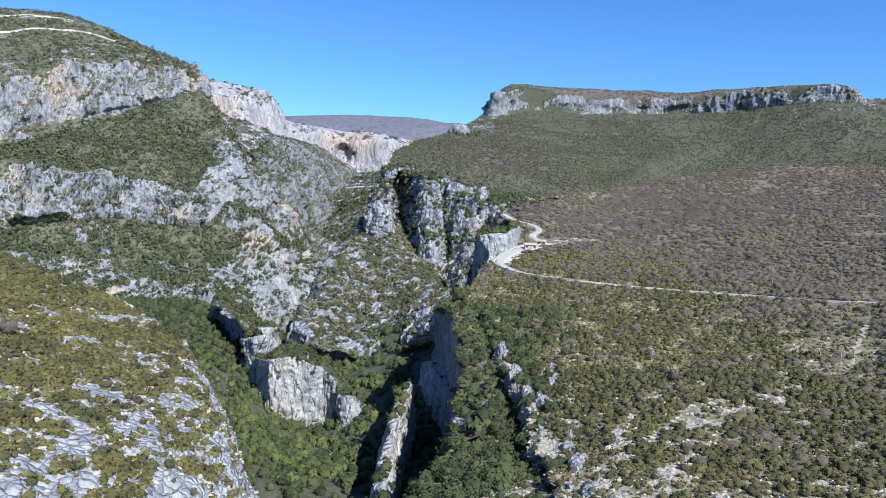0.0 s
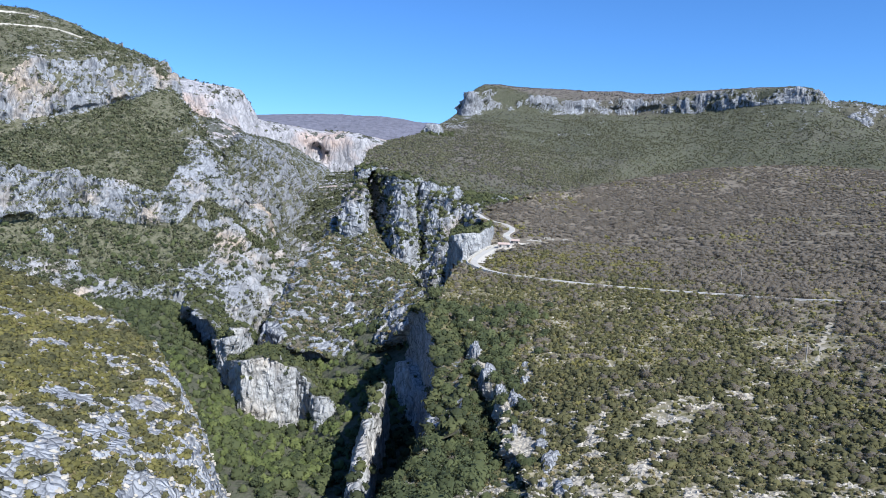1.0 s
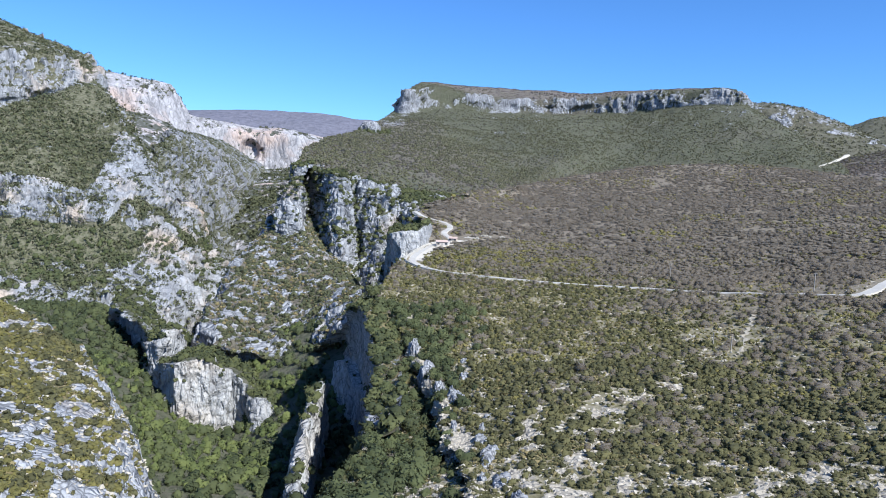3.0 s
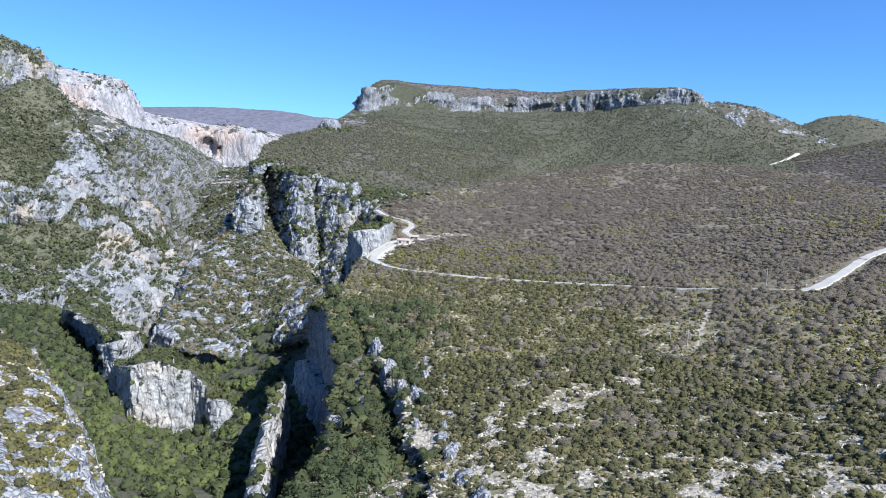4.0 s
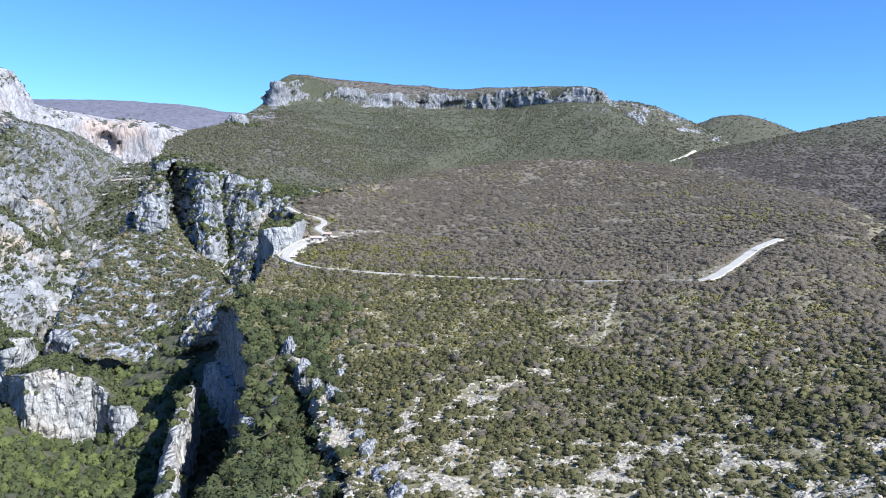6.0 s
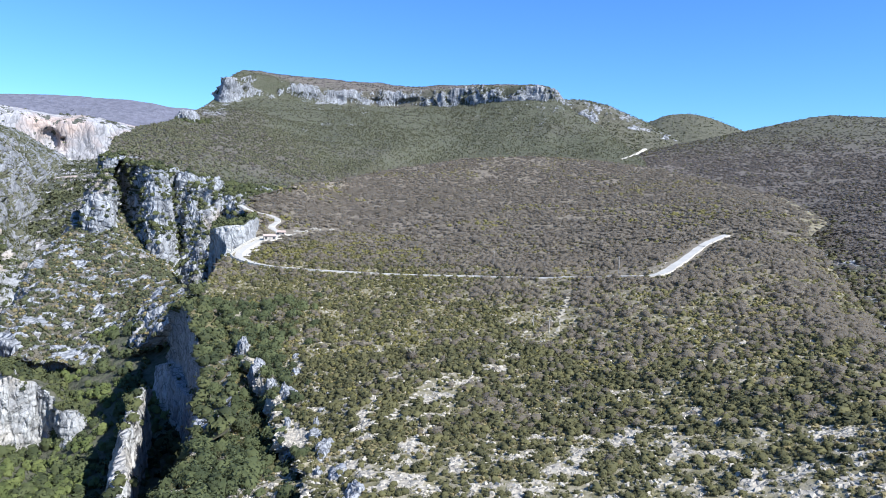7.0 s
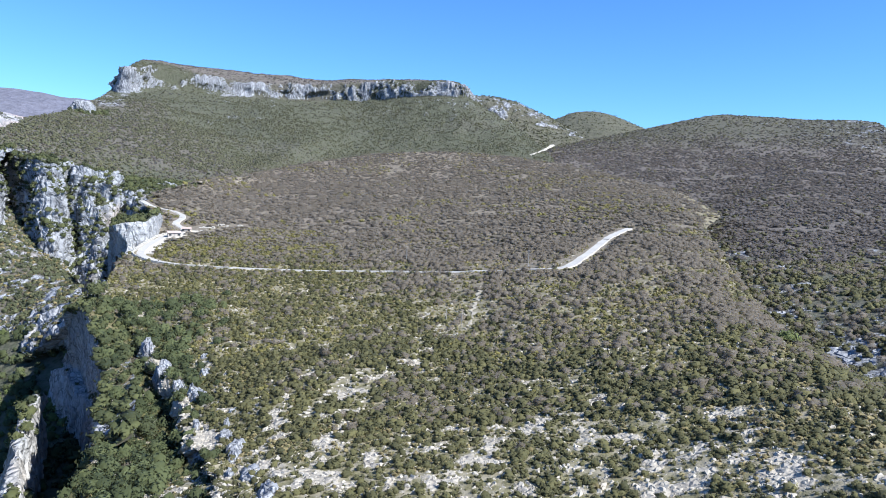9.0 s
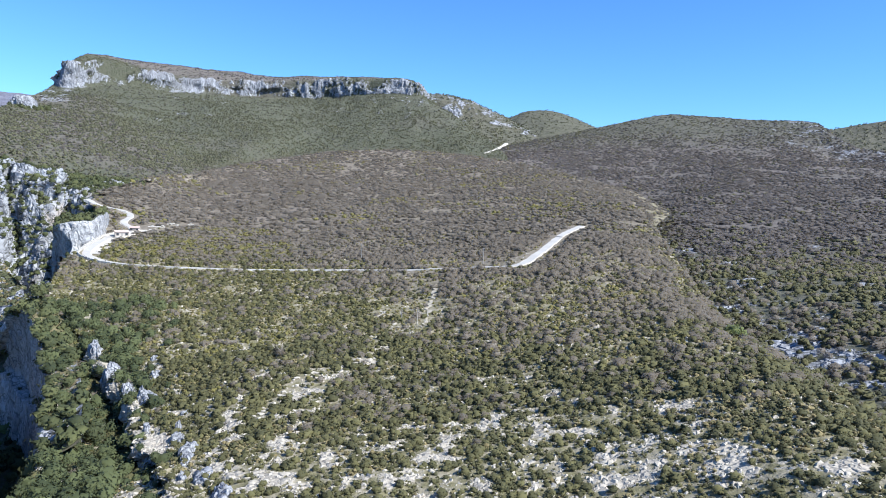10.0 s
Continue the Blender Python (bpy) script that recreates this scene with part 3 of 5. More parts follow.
SUMMIT_4 = [(-1225, 895, 286), (-1077, 1004, 318), (-1006, 1035, 319), (-953, 1059, 320), (-893, 1081, 313), (-817, 1076, 289), (-740, 1058, 257), (-659, 1017, 232), (-595, 974, 189)]
SUMMIT = [SUMMIT_0, SUMMIT_1, SUMMIT_2, SUMMIT_3, SUMMIT_4]

GORGE_SIDE_0 = [(-282, 707, -80), (-345, 887, -76), (-407, 1077, -65), (-476, 1318, -47), (-550, 1610, -14), (-612, 1906, 21)]
GORGE_SIDE_1 = [(-307, 708, -36), (-371, 882, -20), (-433, 1073, -14), (-502, 1314, 4), (-578, 1606, 27), (-637, 1903, 52)]
GORGE_SIDE_2 = [(-335, 712, 5), (-400, 880, 31), (-467, 1069, 43), (-544, 1313, 63), (-623, 1605, 79), (-680, 1904, 90)]
GORGE_SIDE_3 = [(-369, 723, 46), (-446, 880, 85), (-527, 1069, 107), (-622, 1311, 135), (-719, 1608, 147), (-784, 1907, 148)]
GORGE_SIDE = [GORGE_SIDE_0, GORGE_SIDE_1, GORGE_SIDE_2, GORGE_SIDE_3]

FAR_CAVES = [(-784, 2122, 131, 33, 28), (-750, 2131, 136, 6, 27)]
FAR_WALL_0 = [(-450, 723, -79), (-396, 754, -80), (-367, 768, -83), (-335, 794, -84), (-335, 837, -76), (-325, 862, -64), (-316, 897, -45), (-292, 916, -26), (-261, 946, -10), (-205, 980, 7)]
FAR_WALL_1 = [(-556, 892, -32), (-512, 953, -25), (-488, 987, -22), (-459, 1023, -22), (-443, 1063, -23), (-429, 1101, -20), (-406, 1131, -10), (-381, 1161, 9), (-344, 1203, 25), (-278, 1272, 37)]
FAR_WALL_2 = [(-796, 1273, 63), (-756, 1355, 67), (-739, 1421, 70), (-707, 1493, 60), (-693, 1554, 49), (-658, 1623, 51), (-624, 1690, 46), (-567, 1710, 49), (-510, 1749, 56), (-412, 1805, 66)]
FAR_WALL_3 = [(-1062, 1697, 175), (-1005, 1754, 201), (-962, 1812, 203), (-907, 1874, 178), (-884, 1929, 151), (-842, 2034, 108), (-787, 2110, 90), (-715, 2135, 79), (-636, 2160, 86), (-518, 2222, 100)]
FAR_WALL_4 = [(-1089, 1727, 244), (-1027, 1776, 259), (-983, 1835, 251), (-931, 1906, 236), (-909, 1961, 197), (-856, 2061, 186), (-796, 2138, 179), (-725, 2153, 186), (-644, 2189, 176), (-526, 2251, 146)]
FAR_WALL_5 = [(-1149, 1819, 322), (-1088, 1856, 318), (-1029, 1901, 311), (-961, 1958, 297), (-952, 2041, 233), (-883, 2125, 220), (-820, 2204, 210), (-749, 2229, 212), (-665, 2256, 202), (-543, 2319, 173)]
FAR_WALL = [FAR_WALL_0, FAR_WALL_1, FAR_WALL_2, FAR_WALL_3, FAR_WALL_4, FAR_WALL_5]

DISTANT_RIDGE_0 = [(-1863, 2846, -11), (-1546, 3030, 4), (-1289, 3148, 16), (-989, 3255, 29), (-676, 3334, 43), (-411, 3377, 55), (-17, 3402, 72)]
DISTANT_RIDGE_1 = [(-2193, 3347, 256), (-1824, 3562, 313), (-1525, 3700, 342), (-1175, 3825, 349), (-809, 3919, 351), (-498, 3971, 342), (-36, 4001, 336)]
DISTANT_RIDGE_2 = [(-2412, 3682, 340), (-1920, 3961, 404), (-1725, 4050, 421), (-1426, 4164, 449), (-1095, 4263, 443), (-892, 4310, 421), (-43, 4401, 421)]
DISTANT_RIDGE = [DISTANT_RIDGE_0, DISTANT_RIDGE_1, DISTANT_RIDGE_2]

ROAD = [(-72.3, 570.4), (-63.7, 552.3), (-44.4, 543.2), (-40.5, 528.5), (-43, 510.2), (-36.1, 486.7), (-48.2, 465.5), (-55.4, 433.5), (-47.8, 417.3), (-34.9, 404.5), (-11.3, 395.6), (31, 381.5), (72.5, 362.5), (111.9, 331.4), (128, 314.7), (147.2, 301.8), (170.8, 328), (205, 369.8), (239.1, 402.2)]
PATH_LINE = [(105.1, 300.1), (98.6, 283.3), (88.8, 260.3), (81.1, 242.8)]
TRACK_LINE = [(135.8, 373.9), (152.1, 363.2), (162.3, 347.8), (164.3, 326.9)]
POLES = [(135.2, 318.2), (90.5, 389.3), (75.8, 255), (80.3, 249.4)]
KIOSK = [(-40.6, 468.2), (-34.4, 484.8)]
TERRACES = [(-31.2, 485), (-24.3, 485.4), (-27.4, 497.2), (-17.1, 499.7), (-20.5, 511.6), (-8.3, 513.9), (-3, 520), (1.1, 522)]
LAYBY = [(-46.8, 443.5), (-39.9, 460.3)]
FAR_ROAD = [(478.3, 1149.4, 119.5), (494.9, 1158.8, 122.4), (518.9, 1181, 127.9), (549, 1211.4, 136.1)]
SUMMIT_ROAD_LOW = [(-890, 865.3, 246.8), (-861, 894.2, 254.6), (-826.4, 919.6, 260.8), (-795.5, 940, 263.5), (-763.1, 960.1, 263.6), (-720.5, 961.5, 254.7)]
SUMMIT_ROAD_HIGH = [(-968.7, 942.2, 285.6), (-937.1, 973.6, 294.6), (-905.6, 996.3, 299.7), (-872.4, 1012.4, 298.8), (-840, 1020.1, 294.2)]
DRY_WALL = [(62.7, 179.3), (66.9, 176.8), (71.6, 176), (75.6, 174.3)]
SLAB_LINE = [(36.3, 208.9), (31.7, 205.6), (27, 200.2), (20.1, 186.9), (15.8, 179.3)]
STONY_LINES = [
    [(92.7, 269.1), (75.5, 246.8), (56.2, 220.6), (41.7, 203.6), (31.2, 190.4), (19.6, 157.5), (14.6, 133.7)],
    [(80.1, 154.8), (70.4, 148.3), (57.1, 139.9), (48.8, 133), (36.7, 122.4)],
    [(81.1, 149), (69.7, 129.5)], [(13.4, 200.1), (7.6, 171.6), (2, 142.6)], [(76, 124.1), (73.3, 111), (70.4, 99.1)],
    [(98.6, 123.3), (89, 99.5), (81.9, 85.7)], [(96.7, 85.1), (95, 75.3)], [(-7.2, 185.6), (-9.7, 160.6)]]
OUTCROPS = [(-12.1, 221.7), (-24.7, 248.8), (-32.4, 270.1), (-29.9, 213.9), (-136.3, 230.7), (-114.6, 507.2)]
KNOB = [(-230.7, 1167.4)]
LONE_TREES = [(-62.4, 339.3), (-25.4, 212.5), (151.9, 163.4), (-148.9, 157), (27.8, 230.3)]
CABLES = [(-25, 147.9, -12), (-16, 155.2, -10.6), (-6.2, 162.9, -9.5), (4.6, 171.9, -8.9)]

def skirted(net, sides, out=40.0, down=70.0):
    """The net with extra edges that run outwards and down, below the neighbouring land."""
    n = np.array(net, float)

    def edge(a, b):
        d = a - b
        d[:, 2] = 0
        d /= np.linalg.norm(d, axis=1, keepdims=True) + 1e-6
        return a + d * out - np.array((0, 0, down))
    for s in sides:
        if s == "b":
            n = np.concatenate((n, edge(n[-1].copy(), n[-2])[None]), 0)
        if s == "f":
            n = np.concatenate((edge(n[0].copy(), n[1])[None], n), 0)
        if s == "l":
            n = np.concatenate((edge(n[:, 0].copy(), n[:, 1])[:, None], n), 1)
        if s == "r":
            n = np.concatenate((n, edge(n[:, -1].copy(), n[:, -2])[:, None]), 1)
    return n


def spread(n, axis, cell, bend):
    """Resamples the net along an axis, with cells sized to look even from the camera and coarser out of its view."""
    n = np.moveaxis(n, axis, 0)
    out = n - np.array((0, 0, 60))
    far = np.maximum(np.linalg.norm(out, axis=2), 110)
    turn = out / np.linalg.norm(out, axis=2, keepdims=True)
    parts, where = [], []
    for j in range(len(n) - 1):
        wide = np.linalg.norm(n[j + 1] - n[j], axis=1) / np.minimum(far[j], far[j + 1])
        span = np.maximum(np.linalg.norm(turn[j + 1] - turn[j], axis=1), wide * 0.22)
        span = np.percentile(np.where(np.minimum(n[j, :, 1], n[j + 1, :, 1]) < 30, 0.15 * wide, span), 75)
        way = np.degrees(np.arctan2(n[j:j + 2, :, 0], n[j:j + 2, :, 1]))
        unseen = (way < -47).all() or (way > 54).all()
        t = np.arange(max(2, math.ceil(span / cell / (5 if unseen else 1))))
        t = (t / len(t))[:, None, None]
        a, b = n[j], n[j + 1]
        p, q = n[max(j - 1, 0)], n[min(j + 2, len(n) - 1)]
        curve = 0.5 * (2 * a + (b - p) * t + (2 * p - 5 * a + 4 * b - q) * t * t + (3 * a - p - 3 * b + q) * t ** 3)
        parts.append(bend * curve + (1 - bend) * (a + (b - a) * t))
        where.append(j + t[:, 0, 0])
    parts.append(n[-1:])
    return np.moveaxis(np.concatenate(parts, 0), 0, axis), np.concatenate(where + [[len(n) - 1.0]])


def grid_normals(g):
    n = np.cross(np.gradient(g, axis=1), np.gradient(g, axis=0))
    n = np.where(n[..., 2:3] < 0, -n, n)
    return n / (np.linalg.norm(n, axis=2, keepdims=True) + 1e-9)


def grid_object(name, g, mat, values):
    h, w = g.shape[:2]
    me = bpy.data.meshes.new(name)
    idx = np.arange(h * w).reshape(h, w)
    quads = np.stack((idx[:-1, :-1], idx[:-1, 1:], idx[1:, 1:], idx[1:, :-1]), -1).reshape(-1, 4)
    a, b, d = g.reshape(-1, 3)[quads[:, 0]], g.reshape(-1, 3)[quads[:, 1]], g.reshape(-1, 3)[quads[:, 3]]
    if np.cross(b - a, d - a)[:, 2].mean() < 0:
        quads = quads[:, ::-1]
    fill_mesh(me, g.reshape(-1, 3), quads, True)
    for key, v in values.items():
        me.attributes.new(key, "FLOAT", "POINT").data.foreach_set("value", v.reshape(-1).astype(np.float32))
    me.materials.append(mat)
    return new(name, me)


def fill_mesh(me, verts, faces, smooth_faces=False):
    k = faces.shape[1]
    me.vertices.add(len(verts))
    me.vertices.foreach_set("co", np.ascontiguousarray(verts, np.float32).reshape(-1))
    me.loops.add(faces.size)
    me.loops.foreach_set("vertex_index", np.ascontiguousarray(faces, np.int32).reshape(-1))
    me.polygons.add(len(faces))
    me.polygons.foreach_set("loop_start", np.arange(0, faces.size, k, dtype=np.int32))
    me.polygons.foreach_set("loop_total", np.full(len(faces), k, np.int32))
    me.polygons.foreach_set("use_smooth", np.full(len(faces), smooth_faces))
    me.update(calc_edges=True)


LAND = {}


def landform(name, net, mat, label, category, cell=0.0022, rise=1.0, rugged=1.0, crag=4.0, flute=14.0, rock_from=0.55, bands=(0.0,), sides=(0.0,), patchy=0.45, patch_size=18.0, tall=0.7, wood=0.0, extra=None, level=None, bend=0.35, hollows=(), stretch=2.6, seed=1):
    """A hill, slope or cliff skinned over its view-fitted lines, weathered by noise. rise: uneven ground in metres;
    crag: depth of the rock relief.
    """
    g, across = spread(np.array(net, float), 1, cell, 1.0)
    g, along = spread(g, 0, cell, bend)
    shape = g.shape[:2]
    p = g.reshape(-1, 3)
    n = grid_normals(g).reshape(-1, 3)
    crag = np.broadcast_to(np.interp(across, np.linspace(0, across[-1], np.size(crag)), np.atleast_1d(crag))[None], shape).reshape(-1)
    band = np.array(bands)[np.minimum(along.astype(int), len(bands) - 1)][:, None] + np.interp(across, np.linspace(0, across[-1], len(sides)), sides)[None]
    wild = fbm(p, (patch_size, patch_size, patch_size * tall), 5, seed + 40, 0.6) * patchy * 2
    share = band.reshape(-1) + wild + (extra(p) if extra else 0)
    rock = np.clip(smooth(rock_from - 0.1, rock_from + 0.2, 1 - n[:, 2]) * 0.6 + smooth(0.35, 0.65, share), 0, 1)
    mild = level(p) if level else np.ones(len(p))
    q = p + np.stack([fbm(p, flute * 2.5, 2, seed + 60 + i) for i in range(3)], 1) * flute * 0.5
    relief = 0.75 * fbm(q, (flute * 2, flute * 2, flute * 2 * stretch), 2, seed, 0.5, True) + 0.6 * fbm(q, (flute * 0.7, flute * 0.7, flute * 0.7 * stretch), 4, seed + 9, 0.6, True)
    course = q[:, 2] / (flute * 0.7) + 1.5 * fbm(p, flute * 5, 2, seed + 21)
    relief = relief + 0.08 * (0.5 - (course - np.floor(course))) + 0.2 * fbm(p, (flute * 0.2, flute * 0.2, flute * 0.2 * stretch), 3, seed + 31, 0.6, True)
    gully = smooth(-0.15, -0.75, relief)
    sheer = 0.22 + 0.78 * smooth(0.12, 0.36, 1 - n[:, 2])
    p2 = p + n * relief[:, None] * (crag * rock * mild * sheer)[:, None]
    p2[:, 2] += rise * mild * (fbm(p, 45 * rugged, 4, seed + 5) * 1.6 + fbm(p, 9 * rugged, 3, seed + 7) * 0.5)
    for x, y, z, r, deep in hollows:
        d = np.linalg.norm((p2 - (x, y, z)) * (1, 1, 0.8), axis=1)
        p2 = p2 + np.array((x, y, 0)) / math.hypot(x, y) * (deep * smooth(r, r * 0.6, d))[:, None]
    g2 = p2.reshape(*shape, 3)
    n2 = grid_normals(g2).reshape(-1, 3)
    bite = smooth(rock_from - 0.15, rock_from + 0.3, 1 - n2[:, 2])
    rock = np.clip(np.maximum(share * 0.9, bite * 0.9) + 0.25 * (bite - 0.4) * (share > 0.3), 0, 1)
    rock = np.clip(rock - 0.5 * gully * (share < 0.95), 0, 1)
    bare = wood(p2) if callable(wood) else np.full(len(p2), float(wood))
    ob = grid_object(name, g2, mat, {"rock": rock, "wood": bare})
    tagged(ob, label, category, kind="structure")
    LAND[name] = dict(p=g2, n=n2.reshape(*shape, 3), rock=rock.reshape(shape), wood=bare.reshape(shape))
    return ob


# ---- the road's line ----
def curve_through(points, step):
    p = np.array(points, float)
    out = []
    for j in range(len(p) - 1):
        a, b, c, d = p[max(j - 1, 0)], p[j], p[j + 1], p[min(j + 2, len(p) - 1)]
        t = np.arange(0, 1, step / max(np.linalg.norm(c - b), step))[:, None]
        out.append(0.5 * (2 * b + (c - a) * t + (2 * a - 5 * b + 4 * c - d) * t * t + (3 * b - a - 3 * c + d) * t ** 3))
    return np.concatenate(out + [p[-1:]], 0)


road_xy = curve_through(ROAD, 3.0)
base = spread(spread(np.array(PLATEAU), 1, 0.008, 1.0)[0], 0, 0.008, 0.35)[0].reshape(-1, 3)
road_z = np.array([base[np.argsort(((base[:, :2] - q) ** 2).sum(1))[:4], 2].mean() for q in road_xy])
for _ in range(6):
    road_z = np.convolve(np.pad(road_z, 3, "edge"), np.ones(7) / 7, "valid")
road_line = np.column_stack((road_xy, road_z))


def road_gap(p):
    """Plan distance from the road, and its height there, for points on the plateau."""
    gap, z = np.full(len(p), 1e3), np.zeros(len(p))
    box = np.where((p[:, 0] > road_xy[:, 0].min() - 40) & (p[:, 0] < road_xy[:, 0].max() + 40) & (p[:, 1] > road_xy[:, 1].min() - 40) & (p[:, 1] < road_xy[:, 1].max() + 40))[0]
    for part in np.array_split(box, max(1, len(box) // 4000)):
        d = ((p[part, None, :2] - road_xy[None]) ** 2).sum(2)
        k = d.argmin(1)
        gap[part], z[part] = np.sqrt(d[np.arange(len(part)), k]), road_z[k]
    return gap, z


def plateau_wood(p):
    d = np.hypot(p[:, 0], p[:, 1]) + 70 * fbm(p, 80, 3, 77)
    edge = np.interp(np.degrees(np.arctan2(p[:, 0], p[:, 1])), (-12, 4, 14, 50), (440, 425, 330, 300))
    return smooth(-70, 70, d - edge) * (1 - 0.85 * np.exp(-(line_gap(p, VALLEY, 12.0) / 16) ** 2))


def line_gap(p, lines, step=4.0):
    """Plan distance from the nearest of several lines."""
    pts = np.concatenate([curve_through(line, step) for line in lines])
    gap = np.full(len(p), 1e3)
    for x, y in pts:
        gap = np.minimum(gap, np.hypot(p[:, 0] - x, p[:, 1] - y))
    return gap


def stony_lines(p):
    return 0.6 * np.exp(-(line_gap(p, [TERRACES], 3.0) / 7) ** 2) + 0.42 * np.exp(-(line_gap(p, STONY_LINES) / 3.2) ** 2) - 0.06 * (np.hypot(p[:, 0], p[:, 1]) < 260)


VALLEY = [[(x, y) for x, y, z in EAST_SLOPE_0[:7]]]


# ---- the land ----
landform("plateau", skirted(PLATEAU, "b", 200, 45), near_land, "scrub plateau of pale limestone and winter woodland above the gorge", "plateau",
         cell=0.0027, rise=1.0, crag=(5.0, 4.5, 4.5, 3.0, 0.9, 0.6, 0.6, 0.6, 0.6, 0.6, 0.8), flute=7, rock_from=0.5, bands=(0, 0, 0.40, 0.38, 0.34, 0.27, 0.14, -0.15, -0.3, -0.4, -0.4, -0.4, -0.4, -0.4), sides=(0.3, 0.15, 0.42, 0.12, 0.03, 0.02, 0.03, 0.03, 0, -0.1, -0.12),
         patchy=0.62, patch_size=4.5, wood=plateau_wood, extra=stony_lines, level=lambda p: smooth(4, 16, road_gap(p)[0]), seed=3)
plateau = bpy.data.objects["plateau"]
pg = LAND["plateau"]["p"].reshape(-1, 3)
gap, rz = road_gap(pg)
ease = 1 - smooth(5, 14, gap)
pg[:, 2] += (rz - 0.35 - pg[:, 2]) * ease
bend_in, bend_out = (int(((road_xy - np.array(ROAD[i])) ** 2).sum(1).argmin()) for i in (5, 7))
apron = road_line[bend_in - 1:bend_out + 2]
plateau.data.vertices.foreach_set("co", pg.astype(np.float32).reshape(-1))
plateau.data.update()
landform("north_slope", skirted(NORTH_SLOPE, "b", 200, 60), hill_land, "long green mountain slope under a flat top with pale cliffs", "mountain",
         cell=0.0018, rise=6.0, rugged=2.5, crag=11, flute=13, stretch=6.0, rock_from=0.8, bands=(-0.3, -0.3, -0.2, 0.0, 0.66, -0.15, 0), sides=(0.1, 0.4, -0.45, 0.12, 0.1, 0, 0, 0.1, 0.15, 0.05, 0),
         patchy=0.6, patch_size=30, wood=lambda p: np.maximum(smooth(0.0, 0.5, fbm(p, 220, 3, 5)) * 0.6, smooth(1600, 1660, np.hypot(p[:, 0], p[:, 1]))), seed=11)
landform("east_ridge", skirted(EAST_RIDGE, "bf", 200, 90), far_land, "far ridge with a band of grey cliffs", "mountain", rise=3, rugged=3, crag=12, flute=24, rock_from=0.55, bands=(0, -0.1, 0.58, 0.5, 0.0, 0), patchy=0.5, patch_size=30, wood=0.3, seed=13)
landform("round_hill", skirted(ROUND_HILL, "bflr", 200, 60), far_land, "rounded far hill covered with winter woods", "hill", rise=3, rugged=3, crag=5, rock_from=0.8, bands=(-0.4,), wood=0.2, seed=14)
landform("east_slope", skirted(EAST_SLOPE, "bl", 200, 60), hill_land, "wide brown wooded slope rising to a low hill", "hill",
         cell=0.0026, rise=2.0, rugged=2.0, crag=3, flute=12, rock_from=0.6, bands=(0.15, 0.0, -0.25, -0.3, -0.08, 0.18, 0), sides=(0, 0, 0, -0.05, -0.02, 0.15, 0.3, 0.34, 0.25), patchy=0.5, patch_size=14,
         wood=lambda p: (1 - 0.7 * smooth(1350, 1750, np.hypot(p[:, 0], p[:, 1]))) * (0.25 + 0.75 * smooth(380, 640, np.hypot(p[:, 0], p[:, 1]))) * (1 - 0.85 * np.exp(-(line_gap(p, VALLEY, 12.0) / 20) ** 2)), extra=lambda p: 0.3 * np.exp(-(line_gap(p, VALLEY, 12.0) / 22) ** 2), seed=15)
landform("east_hill", skirted(EAST_HILL, "bf", 200, 60), far_land, "far dark wooded hill", "hill", rise=3, rugged=3, crag=5, rock_from=0.8, bands=(-0.3,), wood=0.3, seed=16)
landform("gorge_cliff", skirted(GORGE_CLIFF, "b", 20, 60), mid_land, "tall grey limestone cliff with pillars over the gorge", "cliff",
         cell=0.0011, rise=0.5, crag=10, flute=13, stretch=6.0, rock_from=0.35, bands=(0.4, 0.62, 0.62, 0.45), patchy=0.55, patch_size=13, tall=2.4, bend=0.2, seed=17)
landform("spur", skirted(skirted(SPUR, "bf", 25, 90), "l", 5, 60), mid_land, "scrub-covered rocky spur standing in the gorge", "hill",
         cell=0.0016, rise=1.5, crag=6, flute=9, rock_from=0.5, bands=(0.6, 0.85, 0.74, 0.56, 0.5, 0.42, 0.36, 0.25), sides=(0.5, 0.15, 0, 0, 0.15), patchy=0.75, patch_size=6, tall=2.5, stretch=5.0, wood=0.65, seed=19)
landform("slot_wall", skirted(SLOT_WALL, "b", 5, 40), ravine_land, "shaded sheer limestone wall of a narrow ravine", "cliff",
         cell=0.0015, rise=0.3, crag=3, flute=9, stretch=8.0, rock_from=0.3, bands=(0.5, 0.9, 0.9, 0.5, 0.4), bend=0.15, seed=21)
landform("limestone_rib", skirted(LIMESTONE_RIB, "", 5, 40), pale_land, "bright limestone rib falling into the ravine", "rock",
         cell=0.0015, rise=0.3, crag=2.4, flute=6, stretch=3.0, rock_from=0.3, bands=(0.6, 0.85, 0.85), patchy=0.3, bend=0.3, seed=22)
landform("belvedere_rock", skirted(BELVEDERE_ROCK, "blr", 10, 50), pale_land, "pale rock block under the road's belvedere", "rock",
         cell=0.0015, rise=0.3, crag=3, flute=9, rock_from=0.35, bands=(0.95, 0.3, 0.3), bend=0.1, seed=23)
landform("block_west", skirted(skirted(BLOCK_WEST, "blr", 15, 60), "f", 6, 40), pale_land, "sheer limestone block with a shaded side face", "rock",
         cell=0.0018, rise=0.5, crag=6.0, flute=9, stretch=4.0, rock_from=0.4, bands=(0.8, 0.9, 0.3, 0.3), bend=0.05, seed=24)
landform("block_south", skirted(skirted(BLOCK_SOUTH, "blr", 15, 60), "f", 6, 40), pale_land, "broken bright limestone block above the gorge woods", "rock",
         cell=0.0018, rise=0.5, crag=6.0, flute=9, stretch=4.0, rock_from=0.4, bands=(0.8, 0.9, 0.3, 0.3), bend=0.05, seed=25)
